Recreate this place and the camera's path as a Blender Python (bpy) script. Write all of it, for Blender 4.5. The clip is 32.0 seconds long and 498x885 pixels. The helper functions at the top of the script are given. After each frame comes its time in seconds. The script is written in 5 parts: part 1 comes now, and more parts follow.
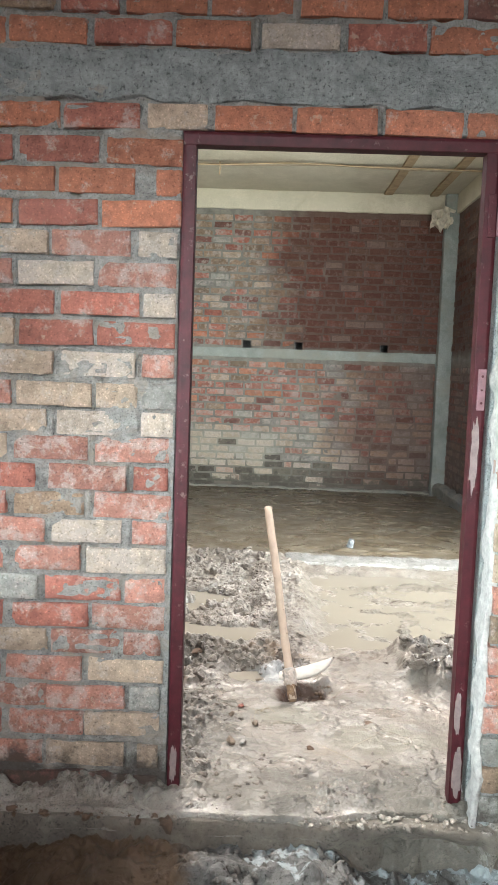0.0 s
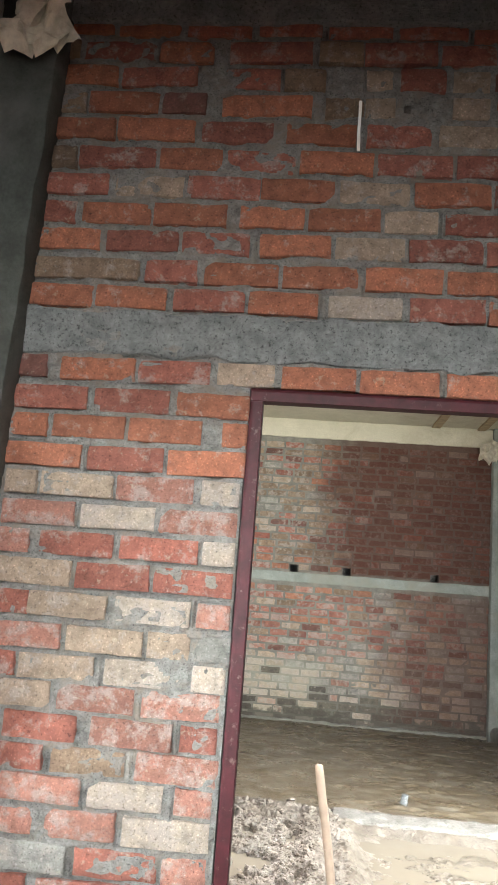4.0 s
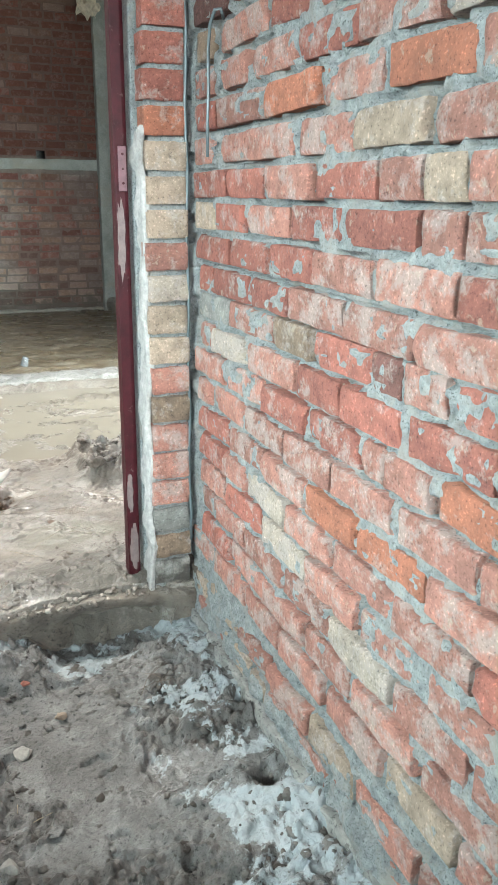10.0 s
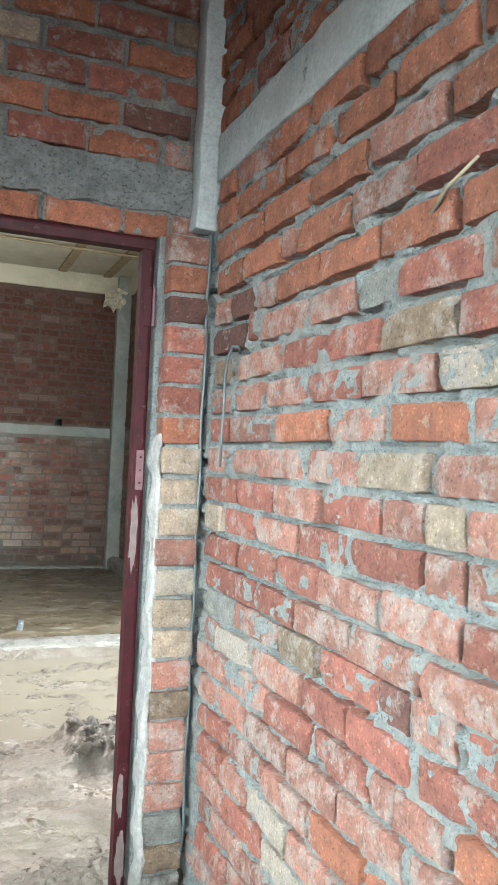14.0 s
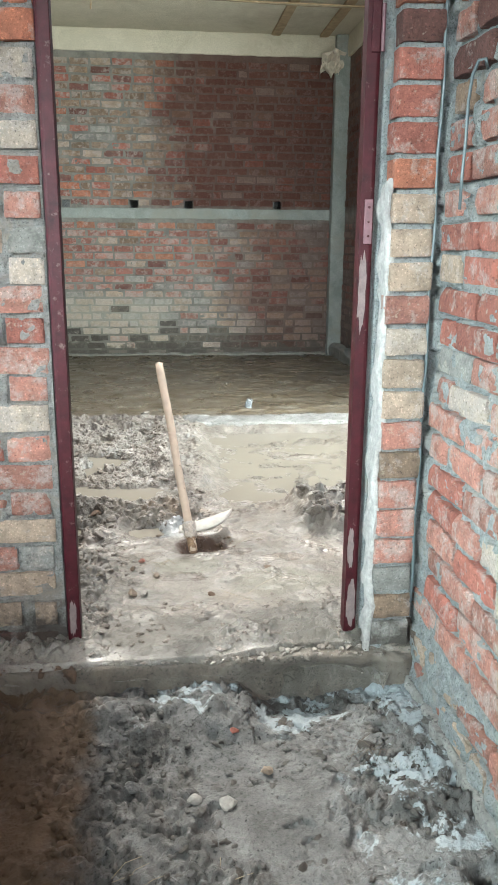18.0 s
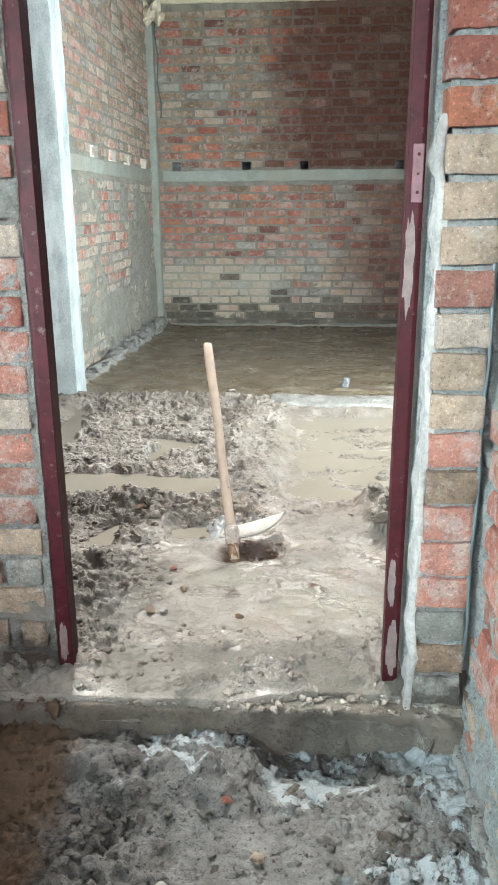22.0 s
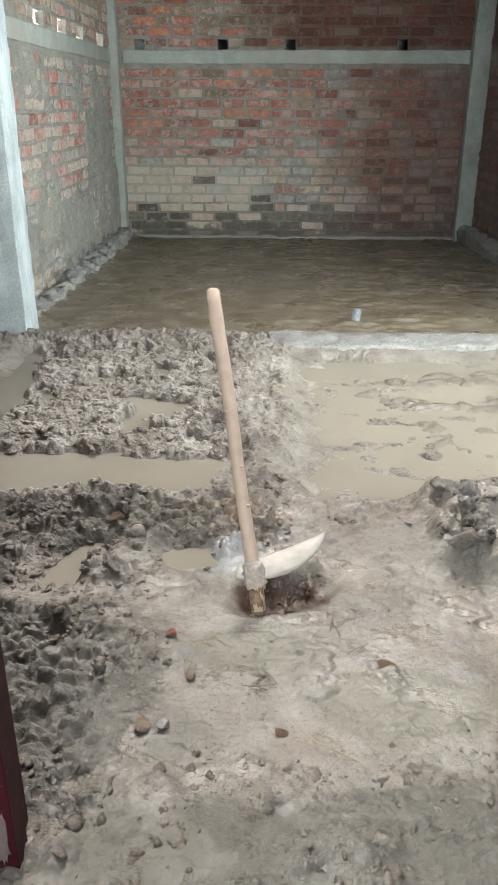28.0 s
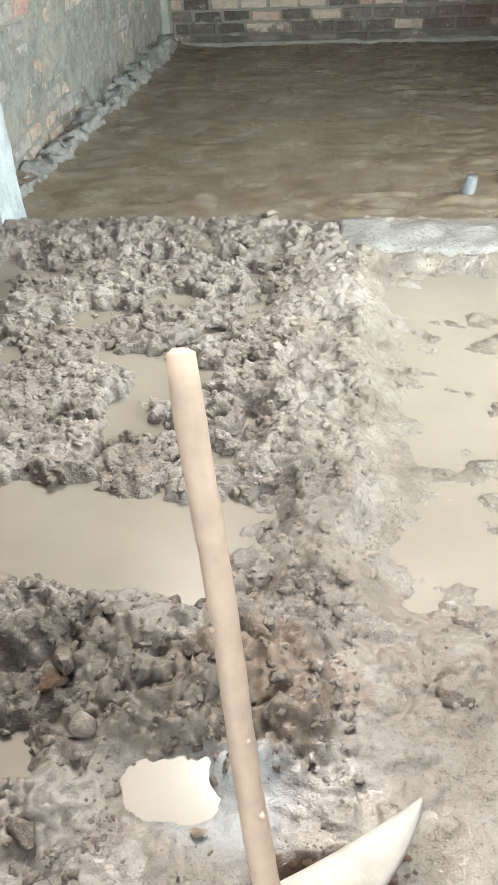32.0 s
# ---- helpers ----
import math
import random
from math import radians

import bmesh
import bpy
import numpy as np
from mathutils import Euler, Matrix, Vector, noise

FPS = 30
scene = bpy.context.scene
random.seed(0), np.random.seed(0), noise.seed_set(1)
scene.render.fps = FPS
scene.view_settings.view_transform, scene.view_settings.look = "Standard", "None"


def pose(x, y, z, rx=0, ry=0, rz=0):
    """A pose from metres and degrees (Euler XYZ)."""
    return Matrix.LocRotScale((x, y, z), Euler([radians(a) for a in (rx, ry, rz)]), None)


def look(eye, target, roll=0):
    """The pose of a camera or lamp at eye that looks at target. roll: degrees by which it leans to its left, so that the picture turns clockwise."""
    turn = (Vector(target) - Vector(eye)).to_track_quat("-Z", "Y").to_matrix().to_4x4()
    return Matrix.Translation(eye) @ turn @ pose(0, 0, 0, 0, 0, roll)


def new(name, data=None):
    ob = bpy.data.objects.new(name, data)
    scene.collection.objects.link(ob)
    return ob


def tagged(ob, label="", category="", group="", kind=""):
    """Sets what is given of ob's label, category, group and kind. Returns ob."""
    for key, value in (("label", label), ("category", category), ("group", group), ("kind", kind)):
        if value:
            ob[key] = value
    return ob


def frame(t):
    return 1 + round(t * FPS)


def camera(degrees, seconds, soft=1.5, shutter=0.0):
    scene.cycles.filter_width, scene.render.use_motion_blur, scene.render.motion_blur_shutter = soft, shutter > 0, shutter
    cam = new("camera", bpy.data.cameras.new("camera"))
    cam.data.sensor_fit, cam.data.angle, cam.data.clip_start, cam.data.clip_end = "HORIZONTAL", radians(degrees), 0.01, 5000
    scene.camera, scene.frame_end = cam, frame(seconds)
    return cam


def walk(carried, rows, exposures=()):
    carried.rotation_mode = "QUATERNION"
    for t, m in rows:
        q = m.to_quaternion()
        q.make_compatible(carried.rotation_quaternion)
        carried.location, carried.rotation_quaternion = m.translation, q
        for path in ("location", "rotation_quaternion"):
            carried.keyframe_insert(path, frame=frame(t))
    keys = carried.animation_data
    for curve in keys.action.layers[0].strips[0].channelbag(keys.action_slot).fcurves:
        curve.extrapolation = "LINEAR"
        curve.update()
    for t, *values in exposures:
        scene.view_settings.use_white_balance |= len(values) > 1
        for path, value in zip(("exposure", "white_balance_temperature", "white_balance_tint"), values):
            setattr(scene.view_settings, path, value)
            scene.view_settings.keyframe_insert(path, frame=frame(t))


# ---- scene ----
cam = camera(35.4, 32.0, soft=0.7)
PATH = [
    (0, (0.235, -2.365, 1.343), (0.192, -0.374, 1.16), 2.0),
    (0.5, (0.255, -2.354, 1.321), (0.325, -0.375, 1.041), 1.4),
    (1, (0.311, -2.296, 1.311), (0.423, -0.325, 0.992), 0.8),
    (1.5, (0.361, -2.277, 1.295), (0.557, -0.317, 0.948), 0.2),
    (2, (0.372, -2.28, 1.306), (0.698, -0.327, 1.018), -0.1),
    (2.5, (0.329, -2.306, 1.376), (0.707, -0.343, 1.331), 1.4),
    (3, (0.263, -2.305, 1.405), (0.513, -0.326, 1.56), 2.5),
    (3.5, (0.229, -2.309, 1.417), (0.303, -0.326, 1.667), 3.1),
    (4, (0.18, -2.317, 1.453), (-0.001, -0.357, 1.806), 4.4),
    (4.5, (0.117, -2.309, 1.439), (-0.362, -0.394, 1.761), 4.1),
    (6.5, (0.137, -2.261, 1.285), (-0.357, -0.363, 0.894), -0.6),
    (7, (0.156, -2.266, 1.231), (-0.179, -0.401, 0.592), -0.9),
    (7.5, (0.202, -2.275, 1.215), (0.1, -0.414, 0.491), -0.6),
    (8, (0.237, -2.299, 1.221), (0.347, -0.448, 0.472), -0.5),
    (8.5, (0.269, -2.311, 1.217), (0.55, -0.486, 0.451), -0.9),
    (9, (0.297, -2.324, 1.217), (0.735, -0.525, 0.462), -1.0),
    (9.5, (0.321, -2.344, 1.221), (0.9, -0.573, 0.496), -0.8),
    (10, (0.323, -2.37, 1.237), (1.04, -0.602, 0.636), 0.7),
    (10.5, (0.321, -2.379, 1.273), (1.103, -0.593, 0.825), 1.6),
    (11, (0.319, -2.382, 1.291), (1.109, -0.583, 0.913), 2.3),
    (11.5, (0.316, -2.386, 1.308), (1.107, -0.582, 0.964), 2.6),
    (12, (0.307, -2.39, 1.321), (1.134, -0.59, 1.042), 2.7),
    (12.5, (0.307, -2.391, 1.33), (1.17, -0.603, 1.085), 2.8),
    (13, (0.302, -2.394, 1.346), (1.185, -0.611, 1.141), 3.0),
    (13.5, (0.298, -2.391, 1.353), (1.161, -0.589, 1.268), 2.9),
    (14, (0.286, -2.389, 1.37), (1.027, -0.532, 1.404), 2.7),
    (14.5, (0.294, -2.391, 1.377), (0.907, -0.491, 1.498), 2.2),
    (15, (0.28, -2.388, 1.385), (0.784, -0.458, 1.533), 2.2),
    (15.5, (0.264, -2.368, 1.384), (0.641, -0.408, 1.509), 2.1),
    (17.5, (0.284, -2.317, 1.29), (0.465, -0.356, 0.945), 0.9),
    (18, (0.284, -2.298, 1.253), (0.493, -0.373, 0.754), 0.4),
    (18.5, (0.277, -2.296, 1.245), (0.512, -0.388, 0.691), 1.4),
    (19, (0.268, -2.313, 1.25), (0.554, -0.42, 0.67), 2.0),
    (19.5, (0.284, -2.314, 1.241), (0.623, -0.442, 0.625), 2.4),
    (20, (0.373, -2.26, 1.239), (0.64, -0.392, 0.575), 3.1),
    (20.5, (0.557, -2.139, 1.235), (0.623, -0.257, 0.56), 3.8),
    (21, (0.623, -2.065, 1.261), (0.595, -0.168, 0.627), 3.6),
    (21.5, (0.629, -1.921, 1.25), (0.577, -0.008, 0.666), 1.9),
    (22, (0.628, -1.862, 1.244), (0.49, 0.047, 0.663), -0.4),
    (22.5, (0.636, -1.892, 1.28), (0.264, -0.007, 0.725), -0.5),
    (23, (0.625, -1.891, 1.287), (0.029, -0.067, 0.722), 0.2),
    (23.5, (0.639, -1.876, 1.26), (0.058, -0.08, 0.598), -0.3),
    (24, (0.602, -1.845, 1.241), (0.189, -0.041, 0.483), -0.8),
    (24.5, (0.575, -1.826, 1.224), (0.264, -0.029, 0.402), -0.8),
    (25, (0.54, -1.812, 1.211), (0.169, -0.061, 0.32), -1.5),
    (25.5, (0.497, -1.761, 1.202), (0.069, -0.022, 0.311), -2.4),
    (26, (0.433, -1.565, 1.183), (0.109, 0.197, 0.294), -4.1),
    (26.5, (0.392, -1.424, 1.166), (0.32, 0.342, 0.231), -3.0),
    (28.5, (0.398, -0.737, 1.182), (0.347, 1.106, 0.406), 0.7),
    (29, (0.426, -0.619, 1.174), (0.384, 1.218, 0.384), 1.4),
    (29.5, (0.39, -0.464, 1.167), (0.405, 1.335, 0.292), 1.6),
    (30, (0.375, -0.351, 1.134), (0.356, 1.387, 0.143), 1.3),
    (30.5, (0.424, -0.189, 1.12), (0.223, 1.493, 0.056), 0.3),
    (31, (0.457, -0.046, 1.124), (0.071, 1.574, 0.016), -0.8),
    (31.5, (0.454, 0.117, 1.119), (0.06, 1.701, -0.037), -1.7),
    (32, (0.432, 0.386, 1.169), (0.201, 1.96, -0.044), -3.1),
]
EXPOSURES = [(0, 1.65, 6300, 8), (2, 1.6, 6300, 8), (3, 1.74, 6450, 9), (4, 1.85, 6550, 9), (4.5, 1.95, 6450, 9), (6.5, 1.72, 6250, 5), (7.2, 1.65, 6250, 4), (8, 1.47, 6250, 4),
             (9, 1.44, 6120, 4), (14, 1.5, 6180, 5), (15.5, 1.52, 6120, 6), (18, 1.52, 6080, 4), (26.0, 1.58, 6120, 4), (28.5, 1.1, 6180, 6), (30.4, 1.03, 6150, 6), (31.0, 1.48, 6200, 6),
             (31.5, 1.58, 6200, 6), (32, 1.58, 6200, 6)]
walk(cam, [(t, look(eye, target, roll)) for t, eye, target, roll in PATH], EXPOSURES)

# ---- light: overcast daylight enters by side openings of both rooms ----
world = bpy.data.worlds.new("sky")
scene.world = world
world.use_nodes = True
wn = world.node_tree.nodes
sky = wn.new("ShaderNodeTexSky")
sky.sky_type, sky.sun_disc = 'NISHITA', False
SUN_TURN, SUN_RISE = 9.6, 58.0     # hazy sun, seen over the unroofed middle of the house, ahead and a little to the left
sky.dust_density, sky.ozone_density, sky.air_density = 6.0, 0.4, 0.7
sky.sun_elevation, sky.sun_rotation = radians(SUN_RISE), radians(-SUN_TURN)
world.node_tree.links.new(sky.outputs[0], wn["Background"].inputs[0])
wn["Background"].inputs[1].default_value = 0.15
sun = new("sun", bpy.data.lights.new("sun", 'SUN'))
sun.data.energy, sun.data.angle, sun.data.color = 1.15, radians(3), (1.0, 0.98, 0.93)
sun.matrix_world = look((-math.sin(radians(SUN_TURN)), math.cos(radians(SUN_TURN)), math.tan(radians(SUN_RISE))), (0, 0, 0))


def area(name, x, y, z, tx, ty, tz, w, h, power, color, spread=180):
    d = bpy.data.lights.new(name, 'AREA')
    d.shape, d.size, d.size_y, d.energy, d.color, d.spread = 'RECTANGLE', w, h, power, color, radians(spread)
    ob = new(name, d)
    ob.matrix_world = look((x, y, z), (tx, ty, tz))
    return ob


# sky light outside the first room's window, and an added fill lamp behind the walk for the pier
area("window_light", -1.95, -1.75, 1.68, 0.8, -0.9, 0.45, 2.8, 0.65, 79, (0.85, 0.99, 1.0), 115)
area("pier_fill_light", -0.1, -5.6, 2.60, -0.3, 0.0, 1.0, 2.0, 0.84, 110, (0.97, 0.99, 1.0), 110)
area("gap_light", -1.03, -0.20, 0.96, -0.70, -0.04, 0.90, 0.11, 0.15, 1.6, (0.98, 1.0, 1.0), 120)
# sky light in the wide doorway of the second room
area("doorway_light", 2.47, 2.0, 1.25, -0.7, 5.0, 1.4, 2.5, 2.2, 96, (0.98, 1.0, 0.95), 130)

# ---- materials ----


def material(name):
    m = bpy.data.materials.new(name)
    m.use_nodes = True
    nt = m.node_tree
    return m, nt, nt.nodes["Principled BSDF"]


def node(nt, kind, **vals):
    n = nt.nodes.new(kind)
    for k, v in vals.items():
        if k in n.inputs:
            n.inputs[k].default_value = v
    return n


def noise_tex(nt, scale, detail=5.0, rough=0.6, warp=0.0):
    co = nt.nodes.new("ShaderNodeNewGeometry")
    n = node(nt, "ShaderNodeTexNoise", Scale=scale, Detail=detail, Roughness=rough, Distortion=warp)
    nt.links.new(co.outputs["Position"], n.inputs["Vector"])
    return n.outputs["Fac"]


def ramp(nt, fac, stops):
    r = nt.nodes.new("ShaderNodeValToRGB")
    e = r.color_ramp.elements
    while len(e) < len(stops):
        e.new(0.5)
    for el, (p, c) in zip(e, stops):
        el.position, el.color = p, (*c, 1) if len(c) == 3 else c
    nt.links.new(fac, r.inputs[0])
    return r.outputs[0]


def math_node(nt, op, a, b):
    n = nt.nodes.new("ShaderNodeMath")
    n.operation = op
    nt.links.new(a, n.inputs[0])
    n.inputs[1].default_value = b
    return n.outputs[0]


def grey(a):
    return (a, a, a)


def mix(nt, fac, a, b, how='MIX'):
    n = nt.nodes.new("ShaderNodeMix")
    n.data_type, n.blend_type = 'RGBA', how
    for s, v in ((0, fac), (6, a), (7, b)):
        if hasattr(v, "is_linked"):
            nt.links.new(v, n.inputs[s])
        elif s == 0:
            n.inputs[0].default_value = v
        else:
            n.inputs[s].default_value = (*v, 1)
    return n.outputs[2]


def bump(nt, bsdf, height, strength, dist):
    b = node(nt, "ShaderNodeBump", Strength=strength, Distance=dist)
    nt.links.new(height, b.inputs["Height"])
    nt.links.new(b.outputs[0], bsdf.inputs["Normal"])


def place_ramp(nt, axis, k, b, wob, scale, stops):
    """A mask that follows one axis, its edge broken up by noise: ramp of k * axis + b + wob * noise."""
    sep = nt.nodes.new("ShaderNodeSeparateXYZ")
    nt.links.new(nt.nodes.new("ShaderNodeNewGeometry").outputs["Position"], sep.inputs[0])
    a = math_node(nt, 'ADD', math_node(nt, 'MULTIPLY', sep.outputs[axis], k), b)
    n = nt.nodes.new("ShaderNodeMath")
    n.operation, n.inputs[1].default_value = 'MULTIPLY_ADD', wob
    nt.links.new(noise_tex(nt, scale, 7, 0.68), n.inputs[0])
    nt.links.new(a, n.inputs[2])
    return ramp(nt, n.outputs[0], stops)


def weathered(nt, c, limed=True):
    """The second room's old masonry: a veil of greenish grey slurry, red clay wash high up at one end, rising damp at the foot."""
    veil = ramp(nt, noise_tex(nt, 2.2, 8, 0.7, 0.3), [(0.42, grey(0.02)), (0.68, grey(0.24))])
    c = mix(nt, veil, c, (0.35, 0.345, 0.30))
    red = mix(nt, 1.0, place_ramp(nt, "X", 0.25, 0.1, 0.5, 1.5, [(0.34, grey(0)), (0.52, grey(0.74))]),
              place_ramp(nt, "Z", 0.3, 0.0, 0.06, 3, [(0.50, grey(0)), (0.53, grey(1))]), 'MULTIPLY')
    c = mix(nt, red, c, (0.085, 0.028, 0.016))
    low = mix(nt, 1.0, place_ramp(nt, "X", 0.25, 0.1, 0.62, 1.3, [(0.60, grey(0)), (0.78, grey(0.62))]),
              place_ramp(nt, "Z", 0.3, 0.0, 0.10, 3, [(0.47, grey(1)), (0.52, grey(0))]), 'MULTIPLY')
    c = mix(nt, low, c, (0.12, 0.05, 0.035))
    wash = mix(nt, 1.0, place_ramp(nt, "X", -0.25, 0.42, 0.4, 1.6, [(0.44, grey(0)), (0.60, grey(0.36 if limed else 0.0))]),
               place_ramp(nt, "Z", 0.6, 0.0, 0.14, 4, [(0.36, grey(1)), (0.48, grey(0))]), 'MULTIPLY')
    wash = mix(nt, 1.0, wash, place_ramp(nt, "Y", 1.0, -6.7, 0.0, 1, [(0.50, grey(0)), (0.55, grey(1))]), 'MULTIPLY')
    c = mix(nt, wash, c, mix(nt, 1.0, c, (0.58, 0.56, 0.46), 'LIGHTEN'))
    damp = place_ramp(nt, "Z", 1.0, 0.17, 0.85, 5, [(0.58, grey(0.75)), (0.64, grey(0))])
    return mix(nt, damp, c, (0.095, 0.086, 0.068))


def muddy_foot(nt, c):
    """Mud splashed over the lowest course of the wall round the doorway."""
    low = place_ramp(nt, "Z", 1.0, 0.06, 0.6, 9, [(0.40, grey(0.85)), (0.50, grey(0))])
    here = place_ramp(nt, "Y", 1.0, 0.66, 0.0, 1, [(0.50, grey(0)), (0.53, grey(1)), (0.77, grey(1)), (0.79, grey(0))])
    return mix(nt, mix(nt, 1.0, low, here, 'MULTIPLY'), c, (0.055, 0.042, 0.032))


def brick_material(name, base, vary, lime, island=False, old=False):
    """Fired brick: a base tone with a shift from brick to brick, blotches, grit and cement smears."""
    m, nt, p = material(name)
    if island:
        rnd = nt.nodes.new("ShaderNodeNewGeometry").outputs["Random Per Island"]
    else:
        rnd = nt.nodes.new("ShaderNodeObjectInfo").outputs["Random"]
    dark = tuple(c * (1 - vary) for c in base)
    lite = tuple(min(1, c * (1 + vary * 0.8)) for c in base)
    c = ramp(nt, rnd, [(0.0, dark), (0.5, base), (1.0, lite)])
    blot = ramp(nt, noise_tex(nt, 22, 6, 0.65), [(0.3, grey(0.62)), (0.55, grey(1.0)), (0.8, grey(1.25))])
    c = mix(nt, 1.0, c, blot, 'MULTIPLY')
    smear = ramp(nt, noise_tex(nt, 13, 10, 0.74, 0.1), [(0.62 - lime * 0.26, grey(0)), (0.71 - lime * 0.26, grey(0.62))])
    c = mix(nt, smear, c, (0.50, 0.43, 0.385))
    spots = ramp(nt, noise_tex(nt, 140, 4, 0.7), [(0.34, grey(0.45)), (0.42, grey(0.97)), (0.58, grey(1.0)), (0.66, grey(1.6))])
    c = mix(nt, 1.0, c, spots, 'MULTIPLY')
    flecks = ramp(nt, noise_tex(nt, 30, 6, 0.7), [(0.61, grey(0)), (0.66, grey(0.38))])
    c = mix(nt, flecks, c, (0.60, 0.53, 0.40))
    chips = ramp(nt, noise_tex(nt, 17, 8, 0.75, 0.5), [(0.30, grey(0.4)), (0.37, grey(1.0))])
    c = mix(nt, 1.0, c, chips, 'MULTIPLY')
    c = weathered(nt, c, not name.endswith("_k")) if old else muddy_foot(nt, c)
    nt.links.new(c, p.inputs["Base Color"])
    p.inputs["Roughness"].default_value = 0.88
    bump(nt, p, noise_tex(nt, 60, 12, 0.8), 1.0, 0.03)
    return m


BRICK = {'r': ((0.38, 0.152, 0.115), 0.24, 0.37), 'o': ((0.46, 0.195, 0.118), 0.2, 0.22), 'p': ((0.435, 0.198, 0.148), 0.26, 0.54),
         't': ((0.47, 0.355, 0.262), 0.14, 0.4), 'w': ((0.51, 0.42, 0.335), 0.12, 0.6), 'd': ((0.21, 0.09, 0.07), 0.28, 0.2),
         'g': ((0.34, 0.33, 0.30), 0.2, 0.4), 'b': ((0.29, 0.20, 0.135), 0.3, 0.35), 'k': ((0.135, 0.117, 0.094), 0.4, 0.1)}
def fired(c, k):
    """Red and orange bricks of the newer first room are a stronger colour."""
    return (c[0] * 1.03, c[1] * 0.90, c[2] * 0.85) if k in "ro" else c


BRICK_MAT = {k: brick_material("brick_" + k, fired(v[0], k), v[1], v[2]) for k, v in BRICK.items()}
BRICK_FAR = {k: brick_material("brick_far_" + k, v[0], v[1], v[2] + 0.12, island=True) for k, v in BRICK.items()}
BRICK_OLD = {k: brick_material("brick_old_" + k, v[0], v[1], v[2] + 0.12, old=True) for k, v in BRICK.items()}
BRICK_OLD_FAR = {k: brick_material("brick_old_far_" + k, fired(v[0], k), v[1], v[2] + 0.16, island=True, old=True) for k, v in BRICK.items()}


def rough_material(name, a, b, scale, rough=(0.8, 0.95), bumps=0.6, fine=90, dist=0.01, stain=None, speck=False):
    """Mortar, plaster, concrete: two tones at two scales, optional stain tone, gritty relief."""
    m, nt, p = material(name)
    c = ramp(nt, noise_tex(nt, scale, 8, 0.68, 0.3), [(0.32, a), (0.68, b)])
    f = ramp(nt, noise_tex(nt, fine, 5, 0.7), [(0.3, grey(0.72)), (0.7, grey(1.15))])
    c = mix(nt, 1.0, c, f, 'MULTIPLY')
    if speck:
        c = mix(nt, 1.0, c, ramp(nt, noise_tex(nt, fine * 1.6, 4, 0.75), [(0.36, grey(0.35)), (0.45, grey(1.0)), (0.62, grey(1.0)), (0.7, grey(1.35))]), 'MULTIPLY')
    if stain:
        s = ramp(nt, noise_tex(nt, scale * 0.35, 7, 0.7, 0.8), [(0.48, grey(0)), (0.66, grey(0.85))])
        c = mix(nt, s, c, stain)
    nt.links.new(c, p.inputs["Base Color"])
    r = ramp(nt, noise_tex(nt, scale * 1.7, 4), [(0.35, grey(rough[0])), (0.65, grey(rough[1]))])
    nt.links.new(r, p.inputs["Roughness"])
    bump(nt, p, noise_tex(nt, fine, 9, 0.75), bumps, dist)
    return m


MORTAR = rough_material("mortar", (0.22, 0.24, 0.237), (0.45, 0.475, 0.465), 30, bumps=1.0, fine=110, dist=0.03, stain=(0.37, 0.34, 0.30), speck=True)
MORTAR_PIER = rough_material("mortar_pier", (0.20, 0.197, 0.185), (0.42, 0.41, 0.385), 26, bumps=1.0, fine=110, dist=0.03, stain=(0.30, 0.25, 0.20), speck=True)
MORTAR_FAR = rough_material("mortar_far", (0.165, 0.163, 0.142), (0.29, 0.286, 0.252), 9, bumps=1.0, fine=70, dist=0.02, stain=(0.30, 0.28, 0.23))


nt = MORTAR_PIER.node_tree
p = nt.nodes["Principled BSDF"]
nt.links.new(muddy_foot(nt, p.inputs["Base Color"].links[0].from_socket), p.inputs["Base Color"])


def old_mortar():
    """Joints of the second room's walls, weathered like their bricks."""
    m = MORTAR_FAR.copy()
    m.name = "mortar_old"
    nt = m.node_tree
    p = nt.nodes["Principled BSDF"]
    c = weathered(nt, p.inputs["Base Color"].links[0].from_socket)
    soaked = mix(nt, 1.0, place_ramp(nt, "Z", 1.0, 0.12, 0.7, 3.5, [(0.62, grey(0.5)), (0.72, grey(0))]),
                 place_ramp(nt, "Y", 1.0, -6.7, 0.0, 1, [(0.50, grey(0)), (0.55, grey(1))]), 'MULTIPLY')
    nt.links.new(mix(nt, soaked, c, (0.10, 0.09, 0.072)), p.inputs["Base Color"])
    return m


MORTAR_OLD = old_mortar()


def streaked_material(name, a, b, wash):
    """Cast concrete with pale washes that ran down it."""
    m = rough_material(name, a, b, 5)
    nt = m.node_tree
    p = nt.nodes["Principled BSDF"]
    old = p.inputs["Base Color"].links[0].from_socket
    mp = nt.nodes.new("ShaderNodeMapping")
    mp.inputs["Scale"].default_value = (7, 7, 2.2)
    nt.links.new(nt.nodes.new("ShaderNodeNewGeometry").outputs["Position"], mp.inputs["Vector"])
    n = node(nt, "ShaderNodeTexNoise", Scale=1.0, Detail=8.0, Roughness=0.7)
    nt.links.new(mp.outputs[0], n.inputs["Vector"])
    nt.links.new(mix(nt, ramp(nt, n.outputs["Fac"], [(0.45, grey(0)), (0.62, grey(0.6))]), old, wash), p.inputs["Base Color"])
    return m


